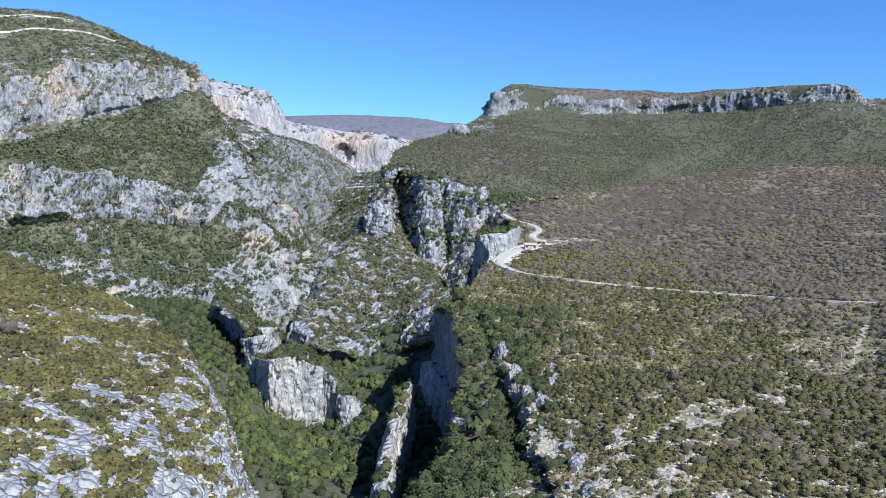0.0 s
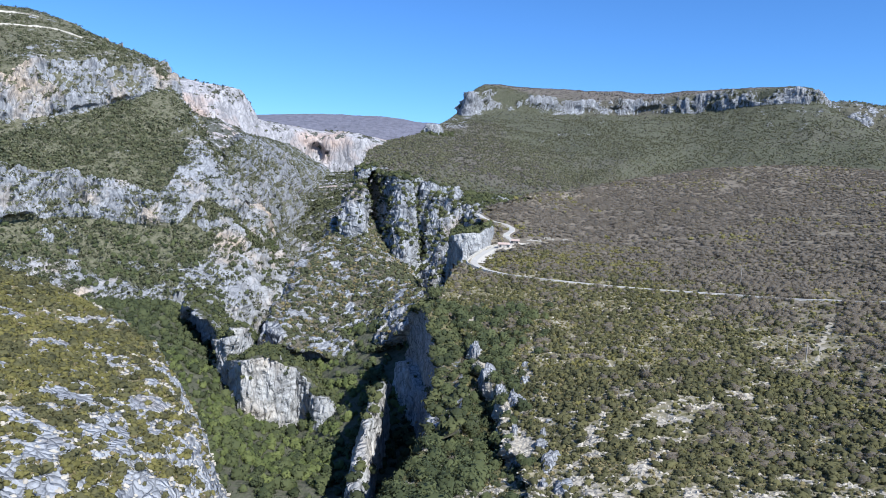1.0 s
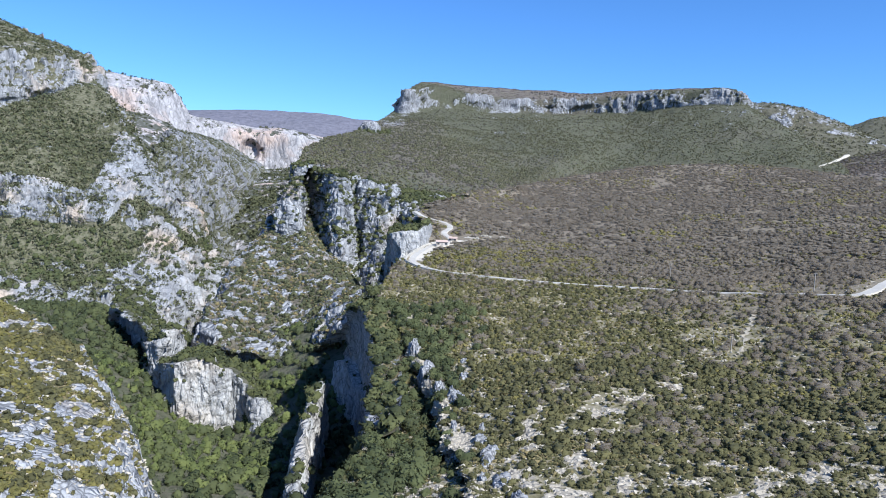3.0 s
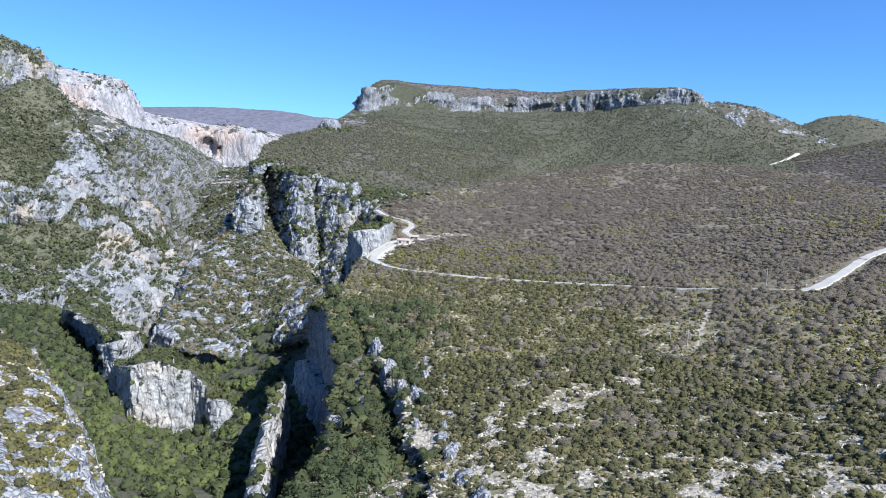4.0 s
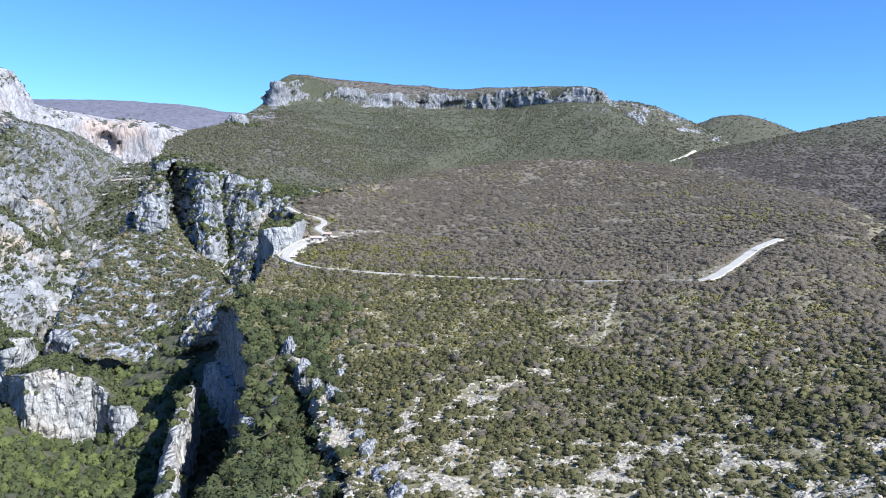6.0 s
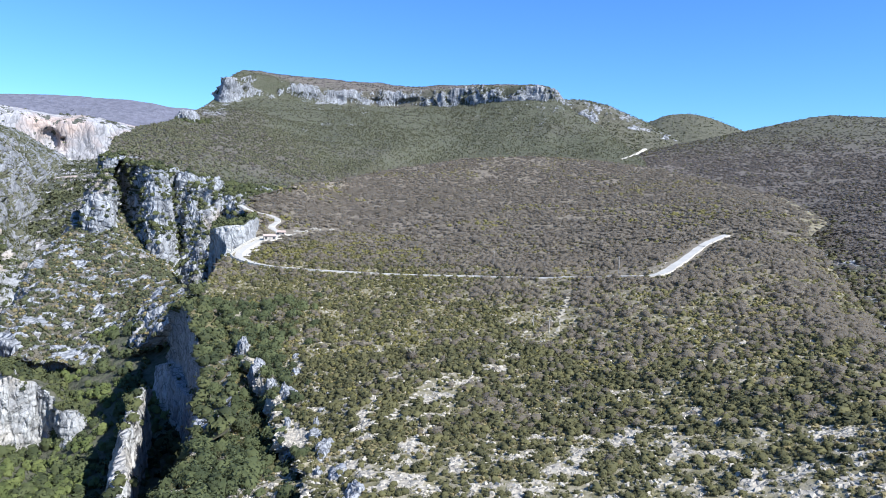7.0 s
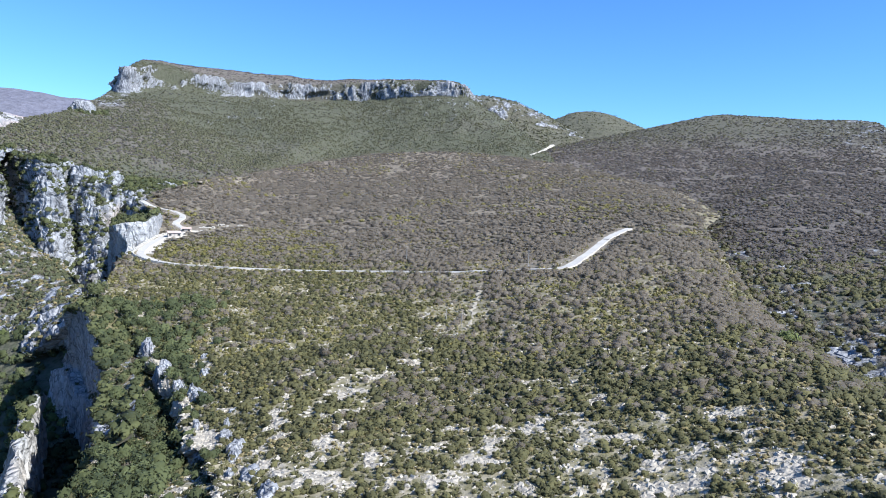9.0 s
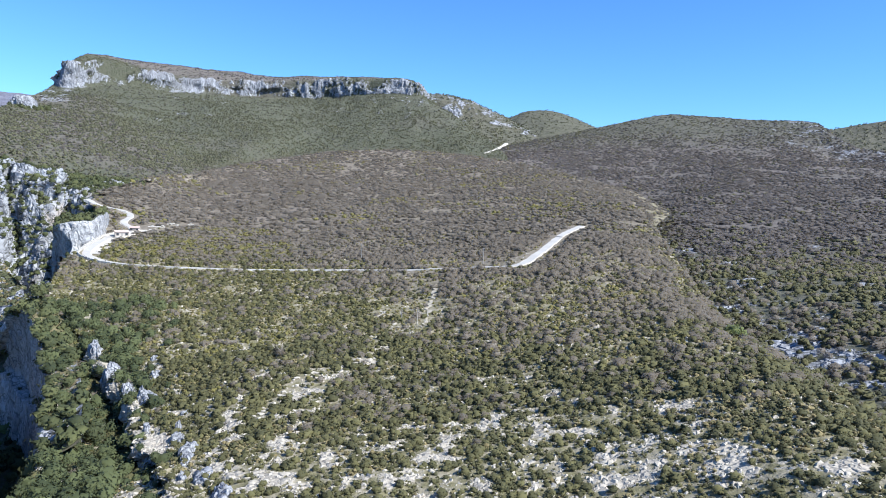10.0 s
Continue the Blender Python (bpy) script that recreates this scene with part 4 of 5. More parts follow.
landform("gorge_floor", skirted(GORGE_FLOOR, "b", 100, 60), mid_land, "wooded floor of the gorge", "valley", cell=0.003, rise=2.5, crag=3, rock_from=0.7, bands=(-0.1,), patchy=0.4, patch_size=16, wood=0.0, seed=26)
landform("near_hill", skirted(NEAR_HILL, "b", 50, 70), ravine_land, "scrub-covered hillside with white limestone outcrops", "hill",
         cell=0.002, rise=1.3, crag=3.0, flute=8, rock_from=0.5, bands=(1.0, 1.1, 0.86, 0.58, 0.44, 0.38, 0), patchy=0.75, patch_size=7, wood=0.0, seed=27)
landform("summit", skirted(skirted(SUMMIT, "br", 30, 160), "f", 30, 90), massif_land, "high limestone mountain with a cliff band under its rounded top", "mountain",
         cell=0.0014, rise=2.5, rugged=2, crag=12, flute=17, stretch=4.0, rock_from=0.5, bands=(0.3, 0.4, 0.64, 0.36, 0.26, 0.2), patchy=0.55, patch_size=20, tall=1.6, bend=0.25, wood=0.1, seed=30)
landform("shoulder", skirted(skirted(SHOULDER, "br", 30, 120), "f", 20, 60), massif_land, "limestone shoulder of the mountain with scrub above a long cliff band", "mountain",
         cell=0.0014, rise=2.5, rugged=2, crag=12, flute=15, stretch=4.0, rock_from=0.5, bands=(0.4, 0.74, 0.1, 0.72, 0.0, 0.2), sides=(0, 0, 0, 0, 0, 0, 0, 0.28, 0.32, 0.25, 0.15, 0.0),
         patchy=0.5, patch_size=18, tall=1.8, bend=0.2, wood=0.05, seed=29)
landform("gorge_side", skirted(skirted(GORGE_SIDE, "b", 60, 70), "f", 25, 60), gorge_land, "steep ribbed limestone side of the gorge with trees in its gullies", "cliff",
         cell=0.0012, rise=3.0, rugged=2, crag=13, flute=26, stretch=4.0, rock_from=0.5, bands=(0.2, 0.22, 0.34, 0.40, 0.3), patchy=0.65, patch_size=18, tall=1.8, bend=0.3, wood=0.1, seed=35)
landform("far_wall", skirted(skirted(FAR_WALL, "bl", 200, 120), "f", 20, 80), orange_land, "far gorge wall with orange and grey cliffs", "mountain",
         cell=0.0018, rise=6.0, rugged=4, crag=16, flute=55, stretch=7.0, rock_from=0.45, bands=(0.4, 0.5, 0.46, 0.36, 0.95, 0.85, 0.3), patchy=0.7, patch_size=30, tall=1.3, bend=0.2, hollows=FAR_CAVES, wood=0.1, seed=31)
landform("distant_ridge", skirted(DISTANT_RIDGE, "b", 200, 150), hazy_ridge_land, "distant bare mountain ridge on the skyline", "mountain", rise=10, rugged=8, crag=10, rock_from=0.9, bands=(0.2,), patchy=0.3, patch_size=150, wood=0.9, seed=33)
ring = np.linspace(0, 2 * np.pi, 97)
radii = np.array((1.0, 200, 600, 1200, 2200, 3500, 4700, 12000))
low = np.array((-190, -190, -190, -180, -150, -110, -80, -80.0))
far_ground = np.stack([np.stack((r * np.sin(ring), r * np.cos(ring), np.full(97, z)), -1) for r, z in zip(radii, low)])
tagged(grid_object("ground", far_ground, far_land, {"rock": np.zeros((8, 97)), "wood": np.full((8, 97), 0.6)}), "low wooded country under the hills, out to the horizon", "ground", kind="structure")


# ---- plants ----
def picks(name, count, rule, near=110.0, fade=1.6, seed=5):
    """Random places on a landform, as many per solid angle as rule(p, n, rock, wood) lets through."""
    rng = np.random.default_rng(seed)
    land = LAND[name]
    g = land["p"]
    q = (g[:-1, :-1] + g[1:, 1:]) / 2
    area = np.linalg.norm(np.cross(g[1:, :-1] - g[:-1, :-1], g[:-1, 1:] - g[:-1, :-1]), axis=2)
    d = np.maximum(np.linalg.norm(q - np.array((0, 0, 60)), axis=2), near)
    keep = rule(q.reshape(-1, 3), land["n"][:-1, :-1].reshape(-1, 3), land["rock"][:-1, :-1].reshape(-1), land["wood"][:-1, :-1].reshape(-1))
    wgt = (area / d ** fade).reshape(-1) * keep
    k = rng.choice(len(wgt), count, p=wgt / wgt.sum())
    i, j = np.unravel_index(k, area.shape)
    u, v = rng.random((2, count, 1))
    return g[i, j] * (1 - u) * (1 - v) + g[i + 1, j] * u * (1 - v) + g[i, j + 1] * (1 - u) * v + g[i + 1, j + 1] * u * v


# Keeps only the bearings that the camera's pan covers.
def in_view(p):
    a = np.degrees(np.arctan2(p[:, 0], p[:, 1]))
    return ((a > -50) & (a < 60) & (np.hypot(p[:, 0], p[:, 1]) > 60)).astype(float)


def plants(name, at, size, mat, leaves, label, category, tall=0.8, leaf=0.42, bare=False, seed=1, solid=6):
    """Many bushes or small trees as one mass: at each place a lumpy inner crown and, around it, leaf sprays or bare twigs."""
    rng = np.random.default_rng(seed)
    n = len(at)
    size = np.asarray(size)
    way = rng.normal(size=(n, leaves, 3))
    way[..., 2] = np.abs(way[..., 2]) * 0.9 - 0.15
    way /= np.linalg.norm(way, axis=2, keepdims=True)
    turn = rng.random((n, 1)) * 6.3
    lean = rng.normal(size=(n, 2)) * 0.25

    def lump(w):
        a = np.arctan2(w[..., 1], w[..., 0])
        return 1 + 0.2 * np.sin(3 * a + turn) + 0.16 * np.sin(5 * a - 2 * turn + 4 * w[..., 2]) + lean[:, :1] * w[..., 0] + lean[:, 1:] * w[..., 1]
    stretch = np.array((1, 1, tall))
    mid = way * ((0.72 + 0.36 * rng.random((n, leaves))) * lump(way))[..., None] * stretch
    mid[..., 2] += 0.3 * tall
    # Normals lean up and sunward, which lightens the crowns' shaded sides.
    facing = way + 0.3 * rng.normal(size=way.shape) + np.array((0.1, -0.08, 0.3))
    if bare:
        mid *= 0.35 + 0.65 * rng.random((n, leaves, 1))
        run = way + 0.5 * rng.normal(size=way.shape) + np.array((0, 0, 0.7))
        run *= 0.15 / (np.linalg.norm(run, axis=2, keepdims=True) + 1e-6)
        side = np.cross(run, rng.normal(size=way.shape))
        side *= leaf / (np.linalg.norm(side, axis=2, keepdims=True) + 1e-6)
        tri = np.stack((mid - run - side, mid - run + side, mid + run), 2)
    else:
        a = np.cross(way, rng.normal(size=way.shape))
        a /= np.linalg.norm(a, axis=2, keepdims=True) + 1e-6
        b = np.cross(way, a)
        tilt = rng.normal(size=(n, leaves, 3, 1)) * 0.3
        tri = np.stack([mid + leaf * (math.cos(k) * a + math.sin(k) * b) * (0.7 + 0.6 * rng.random((n, leaves, 1))) + tilt[:, :, i] * way * leaf for i, k in enumerate((0.3, 2.4, 4.5))], 2)
    points, normals = tri.reshape(n, -1, 3), np.repeat(facing, 3, axis=1)
    faces = np.arange(leaves * 3).reshape(-1, 3)
    if solid:
        heights = (-0.35, 0.3, 0.85) if solid > 4 else (-0.3, 0.5)
        rings = [(math.cos(h) * math.cos(k + h), math.cos(h) * math.sin(k + h), math.sin(h)) for h in heights for k in np.arange(solid) * 2 * math.pi / solid]
        dome = np.broadcast_to(np.array(rings + [(0, 0, 1.0)]), (n, len(rings) + 1, 3))
        core = dome * (lump(dome) * (0.58 + 0.38 * rng.random(dome.shape[:2])))[..., None] * stretch * (0.66 if bare else 1.0)
        core[..., 2] += 0.3 * tall
        base = leaves * 3
        top = len(rings) - solid
        sides = [f for r in range(0, top, solid) for i in range(solid) for f in ((r + i, r + (i + 1) % solid, r + solid + (i + 1) % solid), (r + i, r + solid + (i + 1) % solid, r + solid + i))]
        faces = np.concatenate((faces, base + np.array(sides + [(top + i, top + (i + 1) % solid, len(rings)) for i in range(solid)])))
        points, normals = np.concatenate((points, core), 1), np.concatenate((normals, dome + np.array((0.1, -0.08, 0.25))), 1)
    verts = (points * size[:, None, None] + at[:, None, :]).reshape(-1, 3)
    m = points.shape[1]
    me = bpy.data.meshes.new(name)
    fill_mesh(me, verts, (faces[None] + m * np.arange(n)[:, None, None]).reshape(-1, 3), True)
    normals = normals.reshape(-1, 3) / (np.linalg.norm(normals.reshape(-1, 3), axis=1, keepdims=True) + 1e-9)
    me.normals_split_custom_set_from_vertices(normals.astype(np.float32))
    me.attributes.new("tone", "FLOAT", "POINT").data.foreach_set("value", np.repeat(rng.random(n), m).astype(np.float32))
    me.materials.append(mat)
    return tagged(new(name, me), label, category, kind="stuff")


def dist(p):
    return np.hypot(p[:, 0], p[:, 1])


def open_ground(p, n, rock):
    return in_view(p) * (n[:, 2] > 0.55) * np.clip(1.25 - 1.5 * rock, 0.03, 1)


def clumps(p, size, lo, hi, seed):
    return smooth(lo, hi, fbm(p, size, 3, seed))


def off_road(p, lo=3.2, hi=6.0):
    trail = np.concatenate([curve_through(line, 4.0) for line in (PATH_LINE, TRACK_LINE, DRY_WALL, SLAB_LINE)])
    gap = np.min([np.hypot(p[:, 0] - x, p[:, 1] - y) for x, y in trail], axis=0)
    built = np.min([np.hypot(p[:, 0] - x, p[:, 1] - y) for x, y in KIOSK + TERRACES], axis=0)
    return smooth(lo, hi, road_gap(p)[0]) * smooth(1.0, 3.5, gap) * smooth(5, 11, built) * smooth(4.5, 8, np.min([np.hypot(p[:, 0] - x, p[:, 1] - y) for x, y in apron[:, :2]], axis=0))


rng = np.random.default_rng(8)


def sizes(count, small, big, power=1.6):
    return small + (big - small) * rng.random(count) ** power


SCRUB_LABEL, BOX_LABEL, WOOD_LABEL = "dense dark green evergreen scrub on rocky ground", "low yellow-green box bushes on stony ground", "leafless grey-brown winter trees in a wood"
STONY = lambda r: smooth(0.62, 0.3, r)


def brown(p):
    """Share of leafless trees and heath: the middle slope towards the side valley."""
    return smooth(25, 90, p[:, 0] - 0.12 * p[:, 1]) * smooth(165, 235, dist(p) + 25 * fbm(p, 30, 2, 88))



NEAR_SCRUB = lambda p, n, r, w: open_ground(p, n, r) * (0.16 + STONY(r)) * (1 - 0.85 * w) * (1 - 0.7 * brown(p)) * (dist(p) < 245) * off_road(p)
k = 3200
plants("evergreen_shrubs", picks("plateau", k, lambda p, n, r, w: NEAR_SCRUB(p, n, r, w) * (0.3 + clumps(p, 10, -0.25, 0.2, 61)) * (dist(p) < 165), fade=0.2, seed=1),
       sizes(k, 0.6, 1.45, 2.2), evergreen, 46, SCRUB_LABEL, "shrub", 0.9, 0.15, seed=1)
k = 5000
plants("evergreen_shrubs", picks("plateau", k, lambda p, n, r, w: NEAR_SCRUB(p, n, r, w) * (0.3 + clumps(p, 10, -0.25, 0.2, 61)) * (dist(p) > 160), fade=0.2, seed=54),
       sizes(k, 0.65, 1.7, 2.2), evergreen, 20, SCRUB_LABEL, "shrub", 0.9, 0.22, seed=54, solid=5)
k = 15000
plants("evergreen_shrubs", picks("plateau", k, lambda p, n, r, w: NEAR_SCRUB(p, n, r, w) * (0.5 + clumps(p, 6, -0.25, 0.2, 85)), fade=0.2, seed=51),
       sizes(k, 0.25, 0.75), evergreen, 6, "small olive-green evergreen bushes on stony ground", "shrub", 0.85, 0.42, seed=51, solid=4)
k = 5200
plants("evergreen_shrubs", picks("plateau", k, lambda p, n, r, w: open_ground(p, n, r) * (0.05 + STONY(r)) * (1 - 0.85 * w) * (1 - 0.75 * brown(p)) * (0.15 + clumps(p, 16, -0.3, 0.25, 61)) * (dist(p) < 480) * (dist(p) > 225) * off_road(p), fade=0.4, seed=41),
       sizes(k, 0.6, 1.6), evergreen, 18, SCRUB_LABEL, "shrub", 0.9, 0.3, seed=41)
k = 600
plants("evergreen_trees", picks("plateau", k, lambda p, n, r, w: in_view(p) * (n[:, 2] > 0.3) * smooth(-2, -26, p[:, 0]) * (dist(p) < 330) * (dist(p) > 125) * smooth(3, 6, np.min([np.hypot(p[:, 0] - x, p[:, 1] - y) for x, y in OUTCROPS[:4]], axis=0)), fade=0.3, seed=2),
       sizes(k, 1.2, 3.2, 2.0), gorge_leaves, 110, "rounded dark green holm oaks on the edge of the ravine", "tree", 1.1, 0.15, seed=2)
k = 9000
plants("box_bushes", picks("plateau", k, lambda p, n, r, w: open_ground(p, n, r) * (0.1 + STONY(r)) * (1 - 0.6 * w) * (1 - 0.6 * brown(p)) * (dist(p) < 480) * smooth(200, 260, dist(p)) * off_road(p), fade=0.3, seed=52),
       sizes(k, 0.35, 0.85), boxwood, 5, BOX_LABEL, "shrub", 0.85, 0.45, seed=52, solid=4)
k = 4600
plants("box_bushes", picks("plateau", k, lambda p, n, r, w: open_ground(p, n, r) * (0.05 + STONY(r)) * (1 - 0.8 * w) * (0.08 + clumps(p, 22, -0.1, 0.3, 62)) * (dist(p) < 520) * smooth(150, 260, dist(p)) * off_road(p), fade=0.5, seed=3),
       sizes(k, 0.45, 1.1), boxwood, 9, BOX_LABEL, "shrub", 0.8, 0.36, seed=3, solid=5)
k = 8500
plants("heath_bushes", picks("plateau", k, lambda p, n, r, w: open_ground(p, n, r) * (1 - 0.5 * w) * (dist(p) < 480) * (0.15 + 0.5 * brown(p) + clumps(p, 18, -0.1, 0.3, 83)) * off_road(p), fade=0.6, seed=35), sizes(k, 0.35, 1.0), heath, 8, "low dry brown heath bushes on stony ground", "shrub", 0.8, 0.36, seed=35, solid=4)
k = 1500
plants("box_bushes", picks("plateau", k, lambda p, n, r, w: in_view(p) * (dist(p) > 420) * (dist(p) < 520) * (p[:, 0] > -50) * (p[:, 0] < 60) * clumps(p, 25, -0.3, 0.2, 75) * off_road(p, 5, 8), fade=0.3, seed=36), sizes(k, 0.7, 1.6), boxwood, 12, BOX_LABEL, "shrub", 0.8, 0.36, seed=36)
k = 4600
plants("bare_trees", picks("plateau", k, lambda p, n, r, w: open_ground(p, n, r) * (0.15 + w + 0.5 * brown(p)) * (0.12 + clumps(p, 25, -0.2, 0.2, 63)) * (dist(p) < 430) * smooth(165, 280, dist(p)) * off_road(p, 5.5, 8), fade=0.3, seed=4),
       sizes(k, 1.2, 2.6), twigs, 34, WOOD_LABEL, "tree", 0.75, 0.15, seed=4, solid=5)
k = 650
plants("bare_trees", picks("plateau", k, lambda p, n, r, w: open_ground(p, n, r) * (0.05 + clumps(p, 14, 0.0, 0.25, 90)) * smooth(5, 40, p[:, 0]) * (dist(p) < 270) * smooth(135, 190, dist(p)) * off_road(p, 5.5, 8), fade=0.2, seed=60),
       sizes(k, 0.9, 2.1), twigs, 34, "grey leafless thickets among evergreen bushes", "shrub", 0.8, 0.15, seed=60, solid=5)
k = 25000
plants("bare_trees", picks("plateau", k, lambda p, n, r, w: in_view(p) * w * (0.5 + clumps(p, 40, -0.4, 0.1, 64)) * (dist(p) > 400) * (dist(p) < 1300) * off_road(p, 6, 9), fade=0.9, seed=5),
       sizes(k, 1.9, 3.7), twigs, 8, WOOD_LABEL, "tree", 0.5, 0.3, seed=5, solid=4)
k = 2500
plants("evergreen_shrubs", picks("plateau", k, lambda p, n, r, w: in_view(p) * w * clumps(p, 60, 0.0, 0.4, 65) * (dist(p) > 400) * off_road(p), fade=0.9, seed=6),
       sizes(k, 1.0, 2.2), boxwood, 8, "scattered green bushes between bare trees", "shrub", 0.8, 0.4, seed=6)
k = 3600
plants("evergreen_shrubs", picks("near_hill", k, lambda p, n, r, w: open_ground(p, n, r) * (0.15 + clumps(p, 12, -0.3, 0.25, 66)), fade=0.6, seed=7), sizes(k, 0.6, 1.7), evergreen, 20, SCRUB_LABEL, "shrub", 0.85, 0.27, seed=7)
k = 1200
plants("heath_bushes", picks("near_hill", k, lambda p, n, r, w: open_ground(p, n, r), fade=0.7, seed=37), sizes(k, 0.35, 1.0), heath, 9, "low dry brown heath bushes on stony ground", "shrub", 0.7, 0.45, seed=37)
k = 6800
plants("box_bushes", picks("near_hill", k, lambda p, n, r, w: open_ground(p, n, r) * (0.1 + clumps(p, 18, -0.2, 0.3, 67)), fade=0.6, seed=8), sizes(k, 0.5, 1.3), boxwood, 9, BOX_LABEL, "shrub", 0.75, 0.36, seed=8, solid=5)
k = 5400
plants("gorge_trees", picks("gorge_floor", k, lambda p, n, r, w: in_view(p) * (n[:, 2] > 0.2) * (0.6 + clumps(p, 40, -0.3, 0.2, 68)), fade=0.8, seed=9), sizes(k, 1.5, 4.0), gorge_leaves, 40, "dark green holm oaks filling the gorge", "tree", 1.1, 0.17, seed=9)
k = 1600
plants("gorge_trees", picks("shoulder", k, lambda p, n, r, w: in_view(p) * (n[:, 2] > 0.4) * smooth(20, -10, p[:, 2]) * np.clip(1.1 - r, 0.1, 1) * (0.3 + clumps(p, 40, -0.3, 0.2, 84)), fade=0.8, seed=53), sizes(k, 1.6, 3.6), gorge_leaves, 14, "dark green holm oaks at the foot of the cliffs", "tree", 1.0, 0.26, seed=53, solid=5)
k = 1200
plants("gorge_trees", picks("gorge_floor", k, lambda p, n, r, w: in_view(p) * (n[:, 2] > 0.3) * clumps(p, 50, 0.0, 0.35, 69) * (dist(p) < 480), fade=0.8, seed=10), sizes(k, 1.4, 3.0), spring, 36, "fresh green spring trees among holm oaks", "tree", 1.15, 0.18, seed=10)
k = 2600
plants("evergreen_shrubs", picks("spur", k, lambda p, n, r, w: open_ground(p, n, r), fade=0.8, seed=11), sizes(k, 0.9, 2.4), garrigue, 10, SCRUB_LABEL, "shrub", 0.85, 0.42, seed=11)
k = 1100
plants("heath_bushes", picks("spur", k, lambda p, n, r, w: open_ground(p, n, r) * (0.2 + clumps(p, 25, -0.3, 0.2, 80)), fade=0.8, seed=12), sizes(k, 0.8, 1.8), heath, 9, "low dry brown heath bushes on stony ground", "shrub", 0.8, 0.4, seed=12)
k = 1200
plants("bare_trees", picks("spur", k, lambda p, n, r, w: open_ground(p, n, r) * (0.2 + clumps(p, 30, -0.3, 0.2, 81)), fade=0.8, seed=49), sizes(k, 1.4, 2.8), twigs, 24, WOOD_LABEL, "tree", 0.9, 0.08, True, seed=49, solid=0)
for name, k in (("gorge_cliff", 4200), ("slot_wall", 350), ("limestone_rib", 60), ("belvedere_rock", 160), ("block_west", 350), ("block_south", 700)):
    plants("cliff_bushes", picks(name, k, lambda p, n, r, w: (n[:, 2] > 0.08) * (0.15 + n[:, 2]) * np.clip(1.2 - 1.2 * r, 0.04, 1) * smooth(5, 8, road_gap(p)[0]), fade=0.5, seed=13), sizes(k, 1.0, 3.2), holm_oak, 18, "dark bushes growing from ledges of the rock", "shrub", 0.9, 0.3, seed=13)
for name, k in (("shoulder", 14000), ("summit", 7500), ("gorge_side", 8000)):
    plants("mountain_scrub", picks(name, k, lambda p, n, r, w: in_view(p) * (n[:, 2] > 0.2) * np.clip(1.15 - 1.2 * r, 0.1, 1) * (0.5 + clumps(p, 50, -0.3, 0.2, 70)), fade=1.2, seed=14), sizes(k, 1.3, 3.4), garrigue, 10, "dark evergreen scrub on mountain slopes", "shrub", 0.85, 0.42, seed=14, solid=0)
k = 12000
plants("mountain_scrub", picks("far_wall", k, lambda p, n, r, w: in_view(p) * (n[:, 2] > 0.2) * np.clip(1.1 - 1.3 * r, 0.1, 1) * (0.2 + clumps(p, 90, -0.3, 0.3, 71)), fade=1.3, seed=15), sizes(k, 2.5, 6.0), garrigue, 8, "dark evergreen scrub on mountain slopes", "shrub", 0.8, 0.5, seed=15, solid=0)
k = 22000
plants("mountain_scrub", picks("north_slope", k, lambda p, n, r, w: in_view(p) * (n[:, 2] > 0.3) * np.clip(1.2 - 1.2 * r, 0.12, 1) * (0.4 + clumps(p, 70, -0.3, 0.2, 72)) * (1 - 0.9 * smooth(1610, 1660, dist(p))), fade=1.3, seed=16), sizes(k, 1.1, 2.4), hill_scrub, 4, "olive-green evergreen scrub on mountain slopes", "shrub", 0.8, 0.45, seed=16, solid=4)
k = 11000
plants("mountain_scrub", picks("north_slope", k, lambda p, n, r, w: in_view(p) * (n[:, 2] > 0.3) * np.clip(1.2 - 1.4 * r, 0.05, 1) * (0.3 + w), fade=1.3, seed=17), sizes(k, 1.2, 2.4), dim_twigs, 2, "grey-brown leafless scrub on mountain slopes", "shrub", 0.7, 0.45, seed=17, solid=4)
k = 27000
plants("bare_trees", picks("east_slope", k, lambda p, n, r, w: in_view(p) * (n[:, 2] > 0.3) * (0.1 + w) * (0.35 + clumps(p, 50, -0.4, 0.1, 73)) * (dist(p) > 430), fade=1.1, seed=18), sizes(k, 2.2, 4.2), dim_twigs, 4, WOOD_LABEL, "tree", 0.5, 0.36, seed=18, solid=4)
k = 5500
plants("mountain_scrub", picks("east_slope", k, lambda p, n, r, w: open_ground(p, n, r) * (1.15 - w) * (dist(p) > 430), fade=1.0, seed=19), sizes(k, 1.0, 2.6), evergreen, 8, SCRUB_LABEL, "shrub", 0.8, 0.45, seed=19)
k = 2400
plants("evergreen_shrubs", picks("east_slope", k, lambda p, n, r, w: in_view(p) * (n[:, 2] > 0.3) * (1.1 - 0.75 * r) * (dist(p) < 435) * (0.5 + clumps(p, 20, -0.3, 0.2, 78)), fade=0.4, seed=47), sizes(k, 0.9, 2.2), evergreen, 22, SCRUB_LABEL, "shrub", 0.85, 0.26, seed=47)
k = 900
plants("bare_trees", picks("east_slope", k, lambda p, n, r, w: open_ground(p, n, r) * (dist(p) < 435) * (0.1 + clumps(p, 25, -0.3, 0.2, 79)), fade=0.4, seed=48), sizes(k, 1.4, 2.8), twigs, 34, WOOD_LABEL, "tree", 0.75, 0.15, seed=48, solid=5)
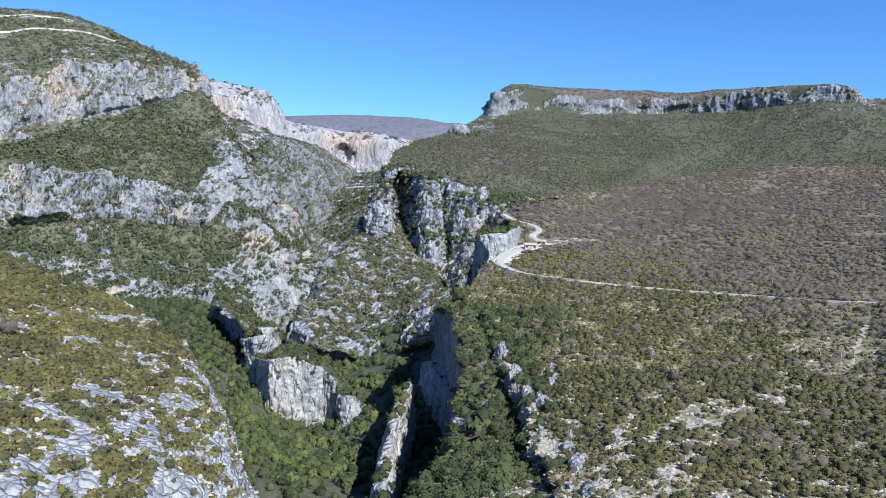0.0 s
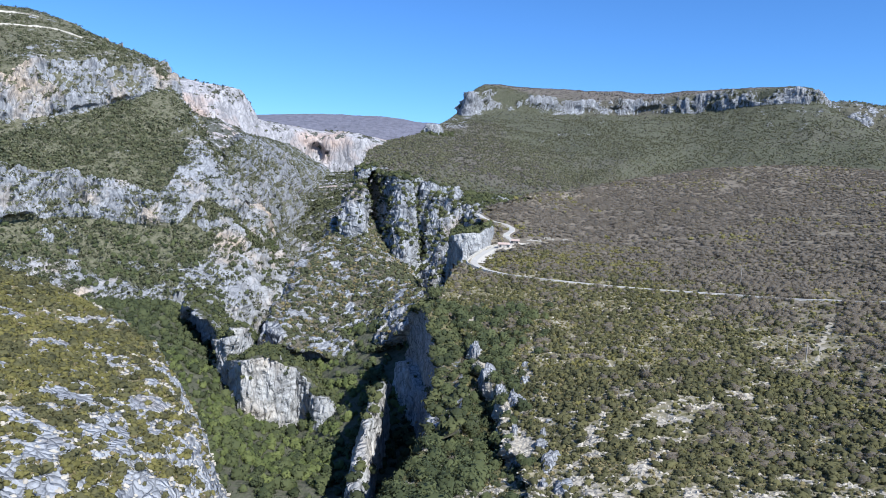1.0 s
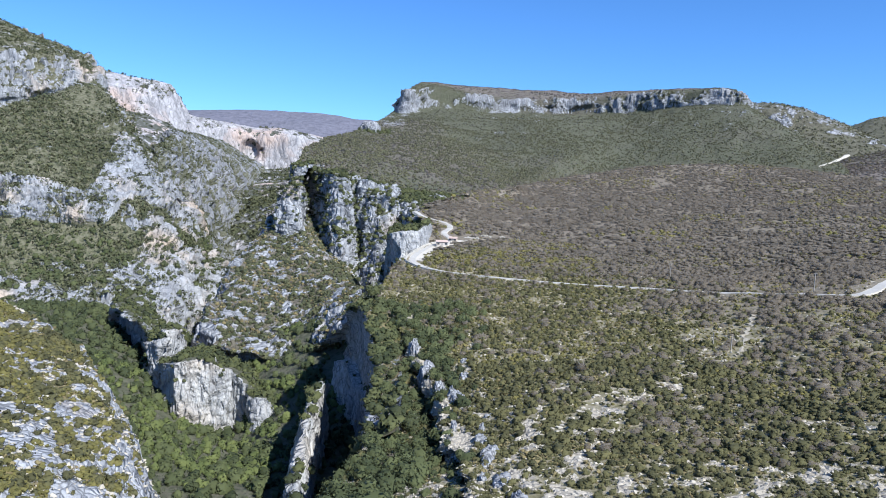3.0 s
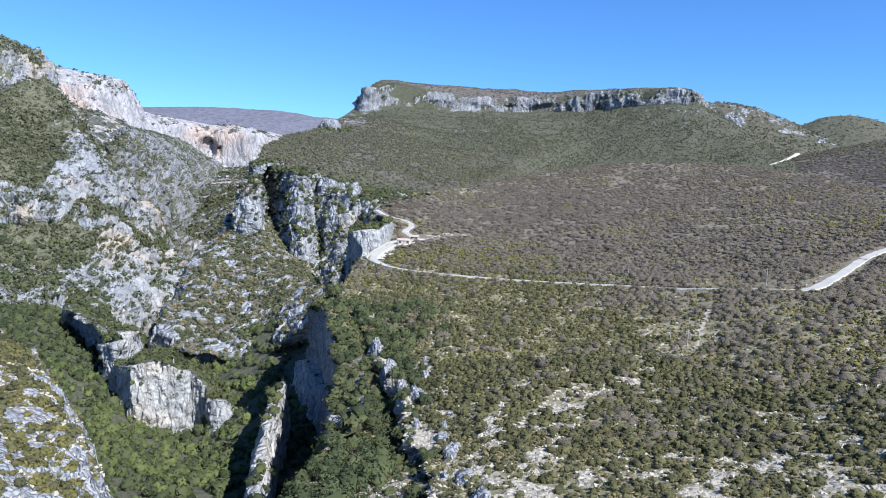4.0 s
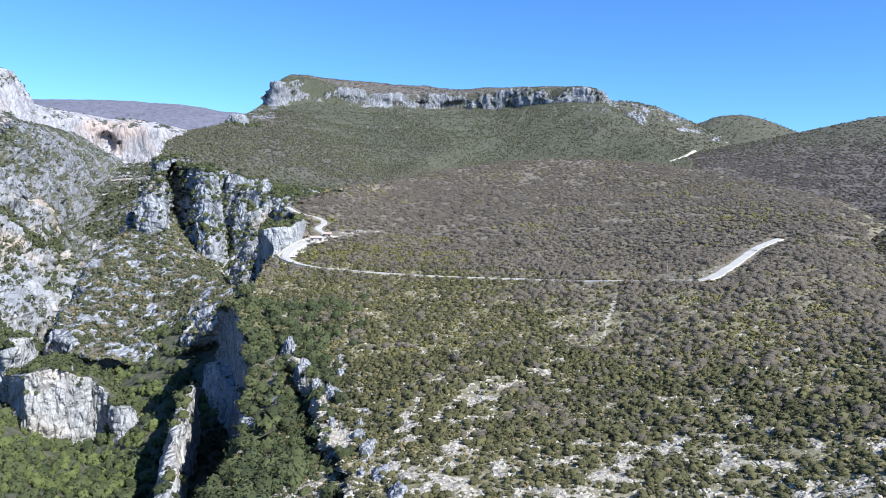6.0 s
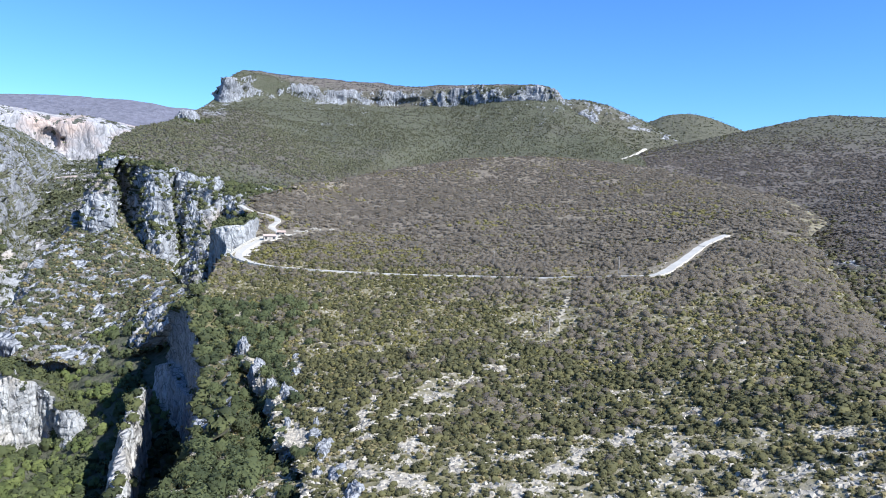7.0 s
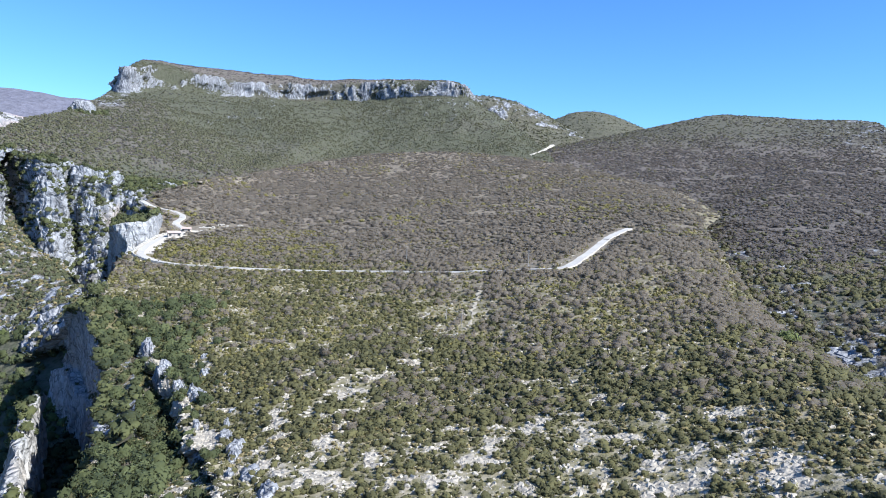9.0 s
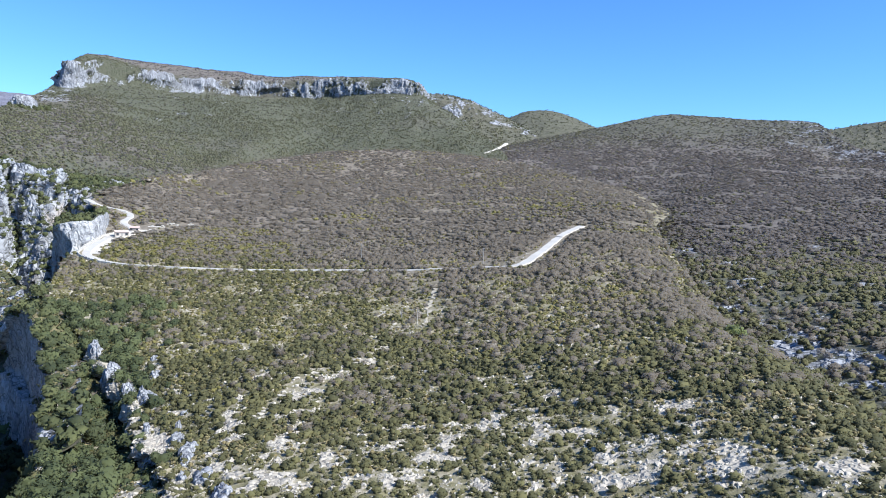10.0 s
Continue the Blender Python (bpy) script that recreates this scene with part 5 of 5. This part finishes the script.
for name, k in (("east_ridge", 2500), ("round_hill", 2500), ("east_hill", 3000)):
    plants("mountain_scrub", picks(name, k, lambda p, n, r, w: (n[:, 2] > 0.3) * np.clip(1.2 - 1.4 * r, 0.05, 1), fade=0.5, seed=20), sizes(k, 2.5, 5.0), hill_scrub, 7, "dark evergreen scrub on far hills", "shrub", 0.8, 0.5, seed=20, solid=0)

# Oaks added so the rock nose reads dark, like its shaded face.
k = 50
plants("knoll_trees", picks("north_slope", k, lambda p, n, r, w: (np.hypot(p[:, 0] - KNOB[0][0], p[:, 1] - KNOB[0][1]) < 38).astype(float), fade=0.0, seed=45), sizes(k, 2.5, 5.0), holm_oak, 60, "dark holm oak clump added to stand for the rock's shaded face", "tree", 1.2, 0.22, seed=45)

# ---- stones ----
def stones(name, at, size, mat, label, seed=1):
    """Angular pieces of limestone half sunk in the ground."""
    rng = np.random.default_rng(seed)
    n = len(at)
    ring = np.array([(math.cos(a), math.sin(a), 0.0) for a in np.arange(6) * math.pi / 3])
    shape = np.concatenate((ring * (1.1, 1.1, 1), ring[::2] * (0.6, 0.6, 1) + (0, 0, 0.55)))
    v = shape[None] * (0.65 + 0.7 * rng.random((n, 9, 1))) * np.array((1, 1, 1.0))
    v += rng.normal(size=v.shape) * 0.16
    v[:, :6, 2] = -0.35
    spin = rng.random(n) * 6.3
    flat = np.stack((v[..., 0] * np.cos(spin)[:, None] * 1.4 - v[..., 1] * np.sin(spin)[:, None], v[..., 0] * np.sin(spin)[:, None] * 1.4 + v[..., 1] * np.cos(spin)[:, None], v[..., 2]), -1)
    f = np.array([(0, 1, 6), (1, 2, 7), (1, 7, 6), (2, 3, 7), (3, 4, 8), (3, 8, 7), (4, 5, 8), (5, 0, 6), (5, 6, 8), (6, 7, 8)])
    me = bpy.data.meshes.new(name)
    fill_mesh(me, (flat * np.asarray(size)[:, None, None] + at[:, None]).reshape(-1, 3), (f[None] + 9 * np.arange(n)[:, None, None]).reshape(-1, 3))
    me.materials.append(mat)
    return tagged(new(name, me), label, "stones", kind="stuff")


limestone = plain_material("limestone_pieces", (0.34, 0.30, 0.24), (0.50, 0.445, 0.36), 1.2, 0.95, 0.05)
k = 18000
stones("stones", picks("plateau", k, lambda p, n, r, w: in_view(p) * (1 - w) * (0.22 + smooth(0.1, 0.5, r)) * off_road(p) * (dist(p) < 420), fade=0.6, seed=31), sizes(k, 0.12, 0.6, 2.4), limestone, "loose white limestone pieces among the scrub", 31)
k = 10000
stones("stones", picks("near_hill", k, lambda p, n, r, w: in_view(p) * (0.25 + smooth(0.1, 0.5, r) * smooth(1.0, 0.7, r)), fade=0.8, seed=32), sizes(k, 0.1, 0.6, 2.6), limestone, "loose white limestone pieces among the scrub", 32)


# ---- road and things along it ----
def offset_line(line, side):
    """The line moved sideways in plan; positive is to the right of its way."""
    d = np.gradient(line, axis=0)
    d[:, 2] = 0
    d /= np.linalg.norm(d, axis=1, keepdims=True) + 1e-9
    return line + np.stack((d[:, 1], -d[:, 0], 0 * d[:, 0]), 1) * side


def ribbon(name, line, profile, mat, ragged=0.0):
    """A closed section, as (sideways, up) corners, swept along a line."""
    me = bpy.data.meshes.new(name)
    side = [offset_line(line, s) + (0, 0, u) + rng.normal(size=(len(line), 3)) * (ragged, ragged, 0) for s, u in profile]
    n, k = len(line), len(profile)
    v = np.stack(side, 1).reshape(-1, 3)
    i = np.arange(n - 1)[:, None] * k
    j = np.arange(k)[None]
    faces = np.stack((i + j, i + (j + 1) % k, i + k + (j + 1) % k, i + k + j), -1).reshape(-1, 4)
    fill_mesh(me, v, faces)
    me.materials.append(mat)
    return new(name, me)


def lift(p, land, up=0.0):
    """Points given in plan, set on a landform."""
    g = LAND[land]["p"].reshape(-1, 3)
    return np.array([(x, y, g[((g[:, :2] - (x, y)) ** 2).sum(1).argmin(), 2] + up) for x, y in p])


tagged(ribbon("road", road_line + (0, 0, 0.1), ((-1.9, 0.0), (1.9, 0.0), (2.1, -0.9), (-2.1, -0.9)), pale_asphalt), "pale asphalt mountain road along the gorge's edge", "road", kind="structure")
tagged(ribbon("road_verge", road_line, ((-2.3, -0.12), (2.3, -0.12), (2.9, -1.2), (-2.9, -1.2)), gravel, 0.25), "pale gravel verge along the road", "verge", kind="structure")
def place(name, at, label, category, group=""):
    """An Empty at a thing's base, to hold its parts."""
    ob = new(name)
    ob.location = at
    return tagged(ob, label, category, group)


def part(name, bm, mat, parent, label=""):
    me = bpy.data.meshes.new(name)
    bm.to_mesh(me)
    bm.free()
    me.materials.append(mat)
    ob = new(name, me)
    ob.parent = parent
    return tagged(ob, label)


def box(bm, x0, x1, y0, y1, z0, z1, edge=0.0):
    made = bmesh.ops.create_cube(bm, size=1.0, matrix=Matrix.LocRotScale(((x0 + x1) / 2, (y0 + y1) / 2, (z0 + z1) / 2), None, (x1 - x0, y1 - y0, z1 - z0)))
    if edge:
        edges = {e for v in made["verts"] for e in v.link_edges}
        bmesh.ops.bevel(bm, geom=list(edges), offset=edge, segments=1, affect="EDGES")
    return bm


def mast(bm, r0, r1, z0, z1, sides=10):
    bmesh.ops.create_cone(bm, cap_ends=True, segments=sides, radius1=r0, radius2=r1, depth=z1 - z0, matrix=Matrix.Translation((0, 0, (z0 + z1) / 2)))
    return bm


# road lay-by, retaining wall and parapet at the bend
tagged(ribbon("lay_by", apron, ((-9.5, 0.02), (-1.5, 0.02), (-1.0, -2.0), (-11.0, -2.0)), gravel, 0.25), "pale gravelled lay-by inside the road's bend", "lay-by", kind="structure")
bend_at = int(((road_xy - np.array(ROAD[7])) ** 2).sum(1).argmin())
outer = road_line[max(bend_at - 16, 0):bend_at + 26]
wall = offset_line(outer, 4.2)
tagged(ribbon("retaining_wall", wall, ((-0.5, 0.1), (0.5, 0.1), (1.2, -5.0), (-0.6, -5.0)), masonry), "grey stone retaining wall under the road's bend", "retaining wall", kind="structure")
parapet = place("parapet", tuple(wall[len(wall) // 2]), "low pale stone parapet of short blocks along the bend", "parapet")
for i in range(0, len(wall) - 1):
    a, b = wall[i], wall[i + 1]
    d = b - a
    n = np.linalg.norm(d[:2])
    bm = box(bmesh.new(), -n * 0.47, n * 0.47, -0.25, 0.25, 0.0, 0.75, 0.05)
    bmesh.ops.transform(bm, matrix=Matrix.Translation((a + b) / 2 - wall[len(wall) // 2] + np.array((0, 0, 0.1))) @ Matrix.Rotation(math.atan2(d[1], d[0]), 4, "Z"), verts=bm.verts)
    part("block", bm, masonry, parapet)


def kiosk(at, turn, size=(7.5, 4.5, 2.7)):
    """A small one-storey house with a tiled gable roof, a door and near-black panels for openings."""
    w, d, h = size
    ob = place("kiosk", at, "small pale rendered kiosk with a low pinkish tiled roof", "kiosk")
    ob.rotation_euler.z = turn
    part("wall", box(bmesh.new(), -w / 2, w / 2, -d / 2, d / 2, -1.2, h, 0.04), render_white, ob)
    bm = bmesh.new()
    v = [bm.verts.new(c) for c in ((-w / 2 - 0.4, -d / 2 - 0.5, h - 0.1), (w / 2 + 0.4, -d / 2 - 0.5, h - 0.1), (w / 2 + 0.4, d / 2 + 0.5, h - 0.1), (-w / 2 - 0.4, d / 2 + 0.5, h - 0.1), (-w / 2 - 0.4, 0, h + 1.1), (w / 2 + 0.4, 0, h + 1.1))]
    for f in ((0, 1, 5, 4), (2, 3, 4, 5), (1, 2, 5), (3, 0, 4), (3, 2, 1, 0)):
        bm.faces.new([v[i] for i in f])
    part("roof", bm, roof_tile, ob, "weathered pinkish tile roof")
    part("door", box(bmesh.new(), -0.5, 0.5, -d / 2 - 0.05, -d / 2 + 0.05, 0, 2.1, 0.02), pole_wood, ob, "brown wooden door")
    # Near-black panels paint in the shade inside the window openings.
    for x in (-w / 3, w / 3):
        win = part("window", box(bmesh.new(), x - 0.7, x + 0.7, -d / 2 - 0.04, -d / 2 + 0.05, 0.9, 2.0, 0.02), black_panel, ob, "near-black panel standing for a shaded window opening")
        part("sill", box(bmesh.new(), x - 0.8, x + 0.8, -d / 2 - 0.18, -d / 2 + 0.05, 0.78, 0.88, 0.01), masonry, win)
    return ob


k1, k2 = lift(KIOSK, "plateau")
kiosk(tuple(k1), radians(12))
shed = kiosk(tuple(k2), radians(-8), (5.0, 3.6, 2.4))
tagged(shed, "small low stone hut with a tiled roof beside the kiosk", "hut")

# dry-stone terraces above the lay-by
terrace_points = lift(TERRACES, "plateau")
for i in range(0, len(terrace_points), 2):
    a, b = terrace_points[i], terrace_points[i + 1]
    mid, d = (a + b) / 2, b - a
    ob = place("terrace_wall", tuple(mid), "low dry-stone terrace wall of pale limestone", "wall", "terrace walls")
    ob.rotation_euler.z = math.atan2(d[1], d[0])
    n = np.linalg.norm(d)
    rows_up = 3
    for r in range(rows_up):
        x = -n / 2
        while x < n / 2 - 0.4:
            step = random.uniform(0.8, 1.6)
            if r and random.random() < 0.2 + 0.25 * r:
                x += step
                continue
            part("stone", box(bmesh.new(), x, min(x + step - 0.05, n / 2), -0.45 + random.uniform(-0.08, 0.08), 0.45, -0.4 + r * 0.6, 0.15 + r * 0.6 + random.uniform(-0.06, 0.06), 0.07), masonry, ob)
            x += step


# poles with their wires
def utility_pole(at, tall, arm):
    ob = place("utility_pole", at, "slim weathered wooden utility pole beside the road" if arm else "short dark wooden post on the scrub slope", "pole", "utility poles")
    part("mast", mast(bmesh.new(), 0.22, 0.15, -0.6, tall), pole_wood, ob)
    if arm:
        part("crossarm", box(bmesh.new(), -0.75, 0.75, -0.06, 0.06, tall - 0.55, tall - 0.42, 0.01), pole_wood, ob)
        for x in (-0.65, 0, 0.65):
            bm = mast(bmesh.new(), 0.06, 0.04, tall - 0.42, tall - 0.2, 8)
            bmesh.ops.translate(bm, vec=(x, 0, 0), verts=bm.verts)
            part("insulator", bm, render_white, ob, "white porcelain insulator")
    return ob


pole_feet = lift(POLES, "plateau")
for i, foot in enumerate(pole_feet):
    utility_pole(tuple(foot), 9.0 if i < 2 else 5.0, i < 2)


def cable(name, points, radius, label):
    c = bpy.data.curves.new(name, "CURVE")
    c.dimensions, c.bevel_depth, c.bevel_resolution = "3D", radius, 1
    s = c.splines.new("POLY")
    s.points.add(len(points) - 1)
    for q, p in zip(s.points, points):
        q.co = (*p, 1)
    c.materials.append(cable_black)
    return tagged(new(name, c), label, "cable")


for side in (-0.65, 0.65):
    a, b = pole_feet[0] + (side, 0, 8.8), pole_feet[1] + (side, 0, 8.8)
    t = np.linspace(0, 1, 17)[:, None]
    cable("overhead_wire", a + (b - a) * t - np.array((0, 0, 1.0)) * 4 * t * (1 - t), 0.02, "thin dark wire between two wooden poles")
for up in (0.0, 1.4):
    cable("overhead_cable", curve_through(CABLES, 4.0) + (0, 0, up), 0.035, "dark cable hanging across the ravine")

# footpath, far roads
earth_path = plain_material("stony_earth", (0.24, 0.205, 0.15), (0.40, 0.36, 0.29), 0.9, 0.95, 0.05)
path = lift(curve_through(PATH_LINE, 2.0), "plateau", 0.15)
tagged(ribbon("footpath", path, ((-0.6, -0.08), (0.6, -0.08), (1.0, -0.6), (-1.0, -0.6)), earth_path, 0.9), "pale stony footpath coming down from the road", "path", kind="structure")
track = lift(curve_through(TRACK_LINE, 2.0), "plateau", 0.15)
tagged(ribbon("track", track, ((-1.1, -0.05), (1.1, -0.05), (1.5, -0.6), (-1.5, -0.6)), earth_path, 0.4), "narrow pale earth track leaving the road", "track", kind="structure")
far_line = lift(curve_through(FAR_ROAD, 8.0)[:, :2], "north_slope", 0.8)
tagged(ribbon("far_road", far_line, ((-1.0, 0.2), (1.0, 0.2), (3, -2.0), (-3, -2.0)), gravel, 0.8), "pale road cutting at the foot of the mountain", "road", kind="structure")
for line in (SUMMIT_ROAD_LOW, SUMMIT_ROAD_HIGH):
    tagged(ribbon("mountain_road", lift(curve_through(line, 10.0)[:, :2], "summit", 1.2), ((-2, 0.4), (2, 0.4), (5, -6), (-5, -6)), gravel, 0.5), "pale road cutting near the mountain's top", "road", kind="structure")


# low broken lines of bedrock on the slope
def bedrock_line(points, label):
    at = lift(curve_through(points, 1.1), "plateau")
    at = at[rng.random(len(at)) < 0.75]
    at[:, :2] += rng.normal(size=(len(at), 2)) * 1.0
    ob = place("bedrock_line", tuple(at[len(at) // 2]), label, "rock")
    for p in at:
        bm = bmesh.new()
        bmesh.ops.create_icosphere(bm, subdivisions=1, radius=random.uniform(0.25, 0.95))
        for v in bm.verts:
            v.co = Vector((v.co.x * 1.5, v.co.y, v.co.z * 0.6)) * random.uniform(0.75, 1.2)
        bmesh.ops.transform(bm, matrix=Matrix.Translation(Vector(p) - ob.location) @ Matrix.Rotation(random.uniform(0, 6), 4, "Z"), verts=bm.verts)
        part("stone", bm, limestone, ob)


bedrock_line(DRY_WALL, "tumbled line of white limestone on the scrub slope")
bedrock_line(SLAB_LINE, "broken white limestone ledge on the scrub slope")


# ---- outcrops and lone trees ----
def outcrop(at, size, tall, label, seed, mat=ravine_land, long=1.0, turn=0.0):
    """A fluted limestone outcrop, weathered on all sides. long: how much it is drawn out along its turn."""
    bm = bmesh.new()
    bmesh.ops.create_icosphere(bm, subdivisions=5 if tall > 5 else 4, radius=1.0)
    v = np.array([q.co for q in bm.verts])
    base_shape = np.sign(v) * np.abs(v) ** 0.75 * (size * 0.5, size * 0.5 * long, tall)
    n = fbm(base_shape + seed * 31.0, (size * 0.16, size * 0.16, size * 0.9), 5, seed, 0.55, True) * 0.3 + fbm(base_shape + seed * 17.0, size * 0.7, 3, seed + 3) * 0.5
    base_shape = base_shape * (1 + 0.85 * n)[:, None] * (1, 1, 1.1) - (0, 0, 0.35 * tall)
    for q, c in zip(bm.verts, base_shape):
        q.co = c
    for f in bm.faces:
        f.smooth = True
    me = bpy.data.meshes.new("outcrop")
    bm.to_mesh(me)
    bm.free()
    me.attributes.new("rock", "FLOAT", "POINT").data.foreach_set("value", np.full(len(me.vertices), 0.9, np.float32))
    me.materials.append(mat)
    ob = new("outcrop", me)
    ob.location, ob.rotation_euler.z = at, turn
    return tagged(ob, label, "rock", "limestone outcrops")


OUTCROP_SIZES = ((5.5, 5, 1.6), (5.5, 5.5, 1.5), (4, 6, 1.8), (3.5, 6, 2.0), (6, 2.2, 1.0), (8, 6, 1.0))
outcrop_feet = lift(OUTCROPS, "plateau")
outcrop_feet[4] = lift(OUTCROPS[4:5], "gorge_floor")[0]
outcrop_feet[5] = lift(OUTCROPS[5:6], "gorge_cliff")[0]
outcrop_feet[:4, 2] -= 2.0
for i, (foot, (size, tall, long)) in enumerate(zip(outcrop_feet, OUTCROP_SIZES)):
    outcrop(tuple(foot), size, tall, "fluted grey-white limestone outcrop rising from the scrub" if tall > 3 else "low white limestone outcrop in the scrub", i + 1, ravine_land, long, radians(8))
rim = curve_through([(-1, 128), (-3, 148), (-11, 193.7), (-17, 233.4), (-33.5, 275)], 9.0)
for i, (x, y) in enumerate(rim):
    aside = random.random() ** 1.6
    foot = lift([(x - 1.5 + 15.0 * aside, y + random.uniform(-6, 6))], "plateau")[0] - (0, 0, 1.5)
    outcrop(tuple(foot), random.uniform(1.6, 4.6), random.uniform(2.6, 6.0) * (1 - 0.4 * aside), "broken pale limestone tooth on the ravine's edge among holm oaks", 20 + i, ravine_land, random.uniform(1.2, 2.2), random.uniform(-0.5, 0.5))

outcrop(tuple(lift(KNOB, "north_slope")[0]), 30, 13, "limestone nose on the mountain's shoulder", 9, hill_land)


def lone_tree(at, radius, tall, mat, leaves, leaf, label, bare, seed):
    ob = place("tree", at, label, "tree", "lone trees")
    bm = bmesh.new()
    mast(bm, 0.22, 0.1, -0.5, tall * 0.6, 8)
    for a in range(5):
        limb = bmesh.ops.create_cone(bm, cap_ends=True, segments=6, radius1=0.09, radius2=0.03, depth=radius * 0.9)
        m = Matrix.Translation((0, 0, tall * 0.45)) @ Matrix.Rotation(a * 1.26, 4, "Z") @ Matrix.Rotation(0.8, 4, "Y") @ Matrix.Translation((0, 0, radius * 0.45))
        bmesh.ops.transform(bm, matrix=m, verts=limb["verts"])
    part("trunk", bm, pole_wood, ob)
    crown = plants("crown", np.array(((0.0, 0.0, tall * 0.25),)), np.array((radius,)), mat, leaves, "", "", tall / radius * 0.6, leaf, bare, seed)
    crown.parent = ob
    del crown["kind"]
    return ob


tree_feet = lift(LONE_TREES, "plateau")
tree_feet[3] = lift(LONE_TREES[3:4], "near_hill")[0]
for i, (foot, (radius, tall, mat, bare, label)) in enumerate(zip(tree_feet, (
        (4.6, 6.5, holm_oak, False, "large round dark green holm oak at the ravine's head"),
        (4.0, 6.0, holm_oak, False, "dark green holm oak on the ravine's edge"),
        (3.0, 3.6, spring, False, "fresh yellow-green tree among grey winter scrub"),
        (4.2, 6.0, twigs, True, "leafless grey tree on the scrub hillside"),
        (3.4, 4.2, twigs, True, "leafless grey-brown tree standing in green scrub")))):
    lone_tree(tuple(foot), radius, tall, mat, 420, 0.03 if bare else 0.11, label, bare, 60 + i)
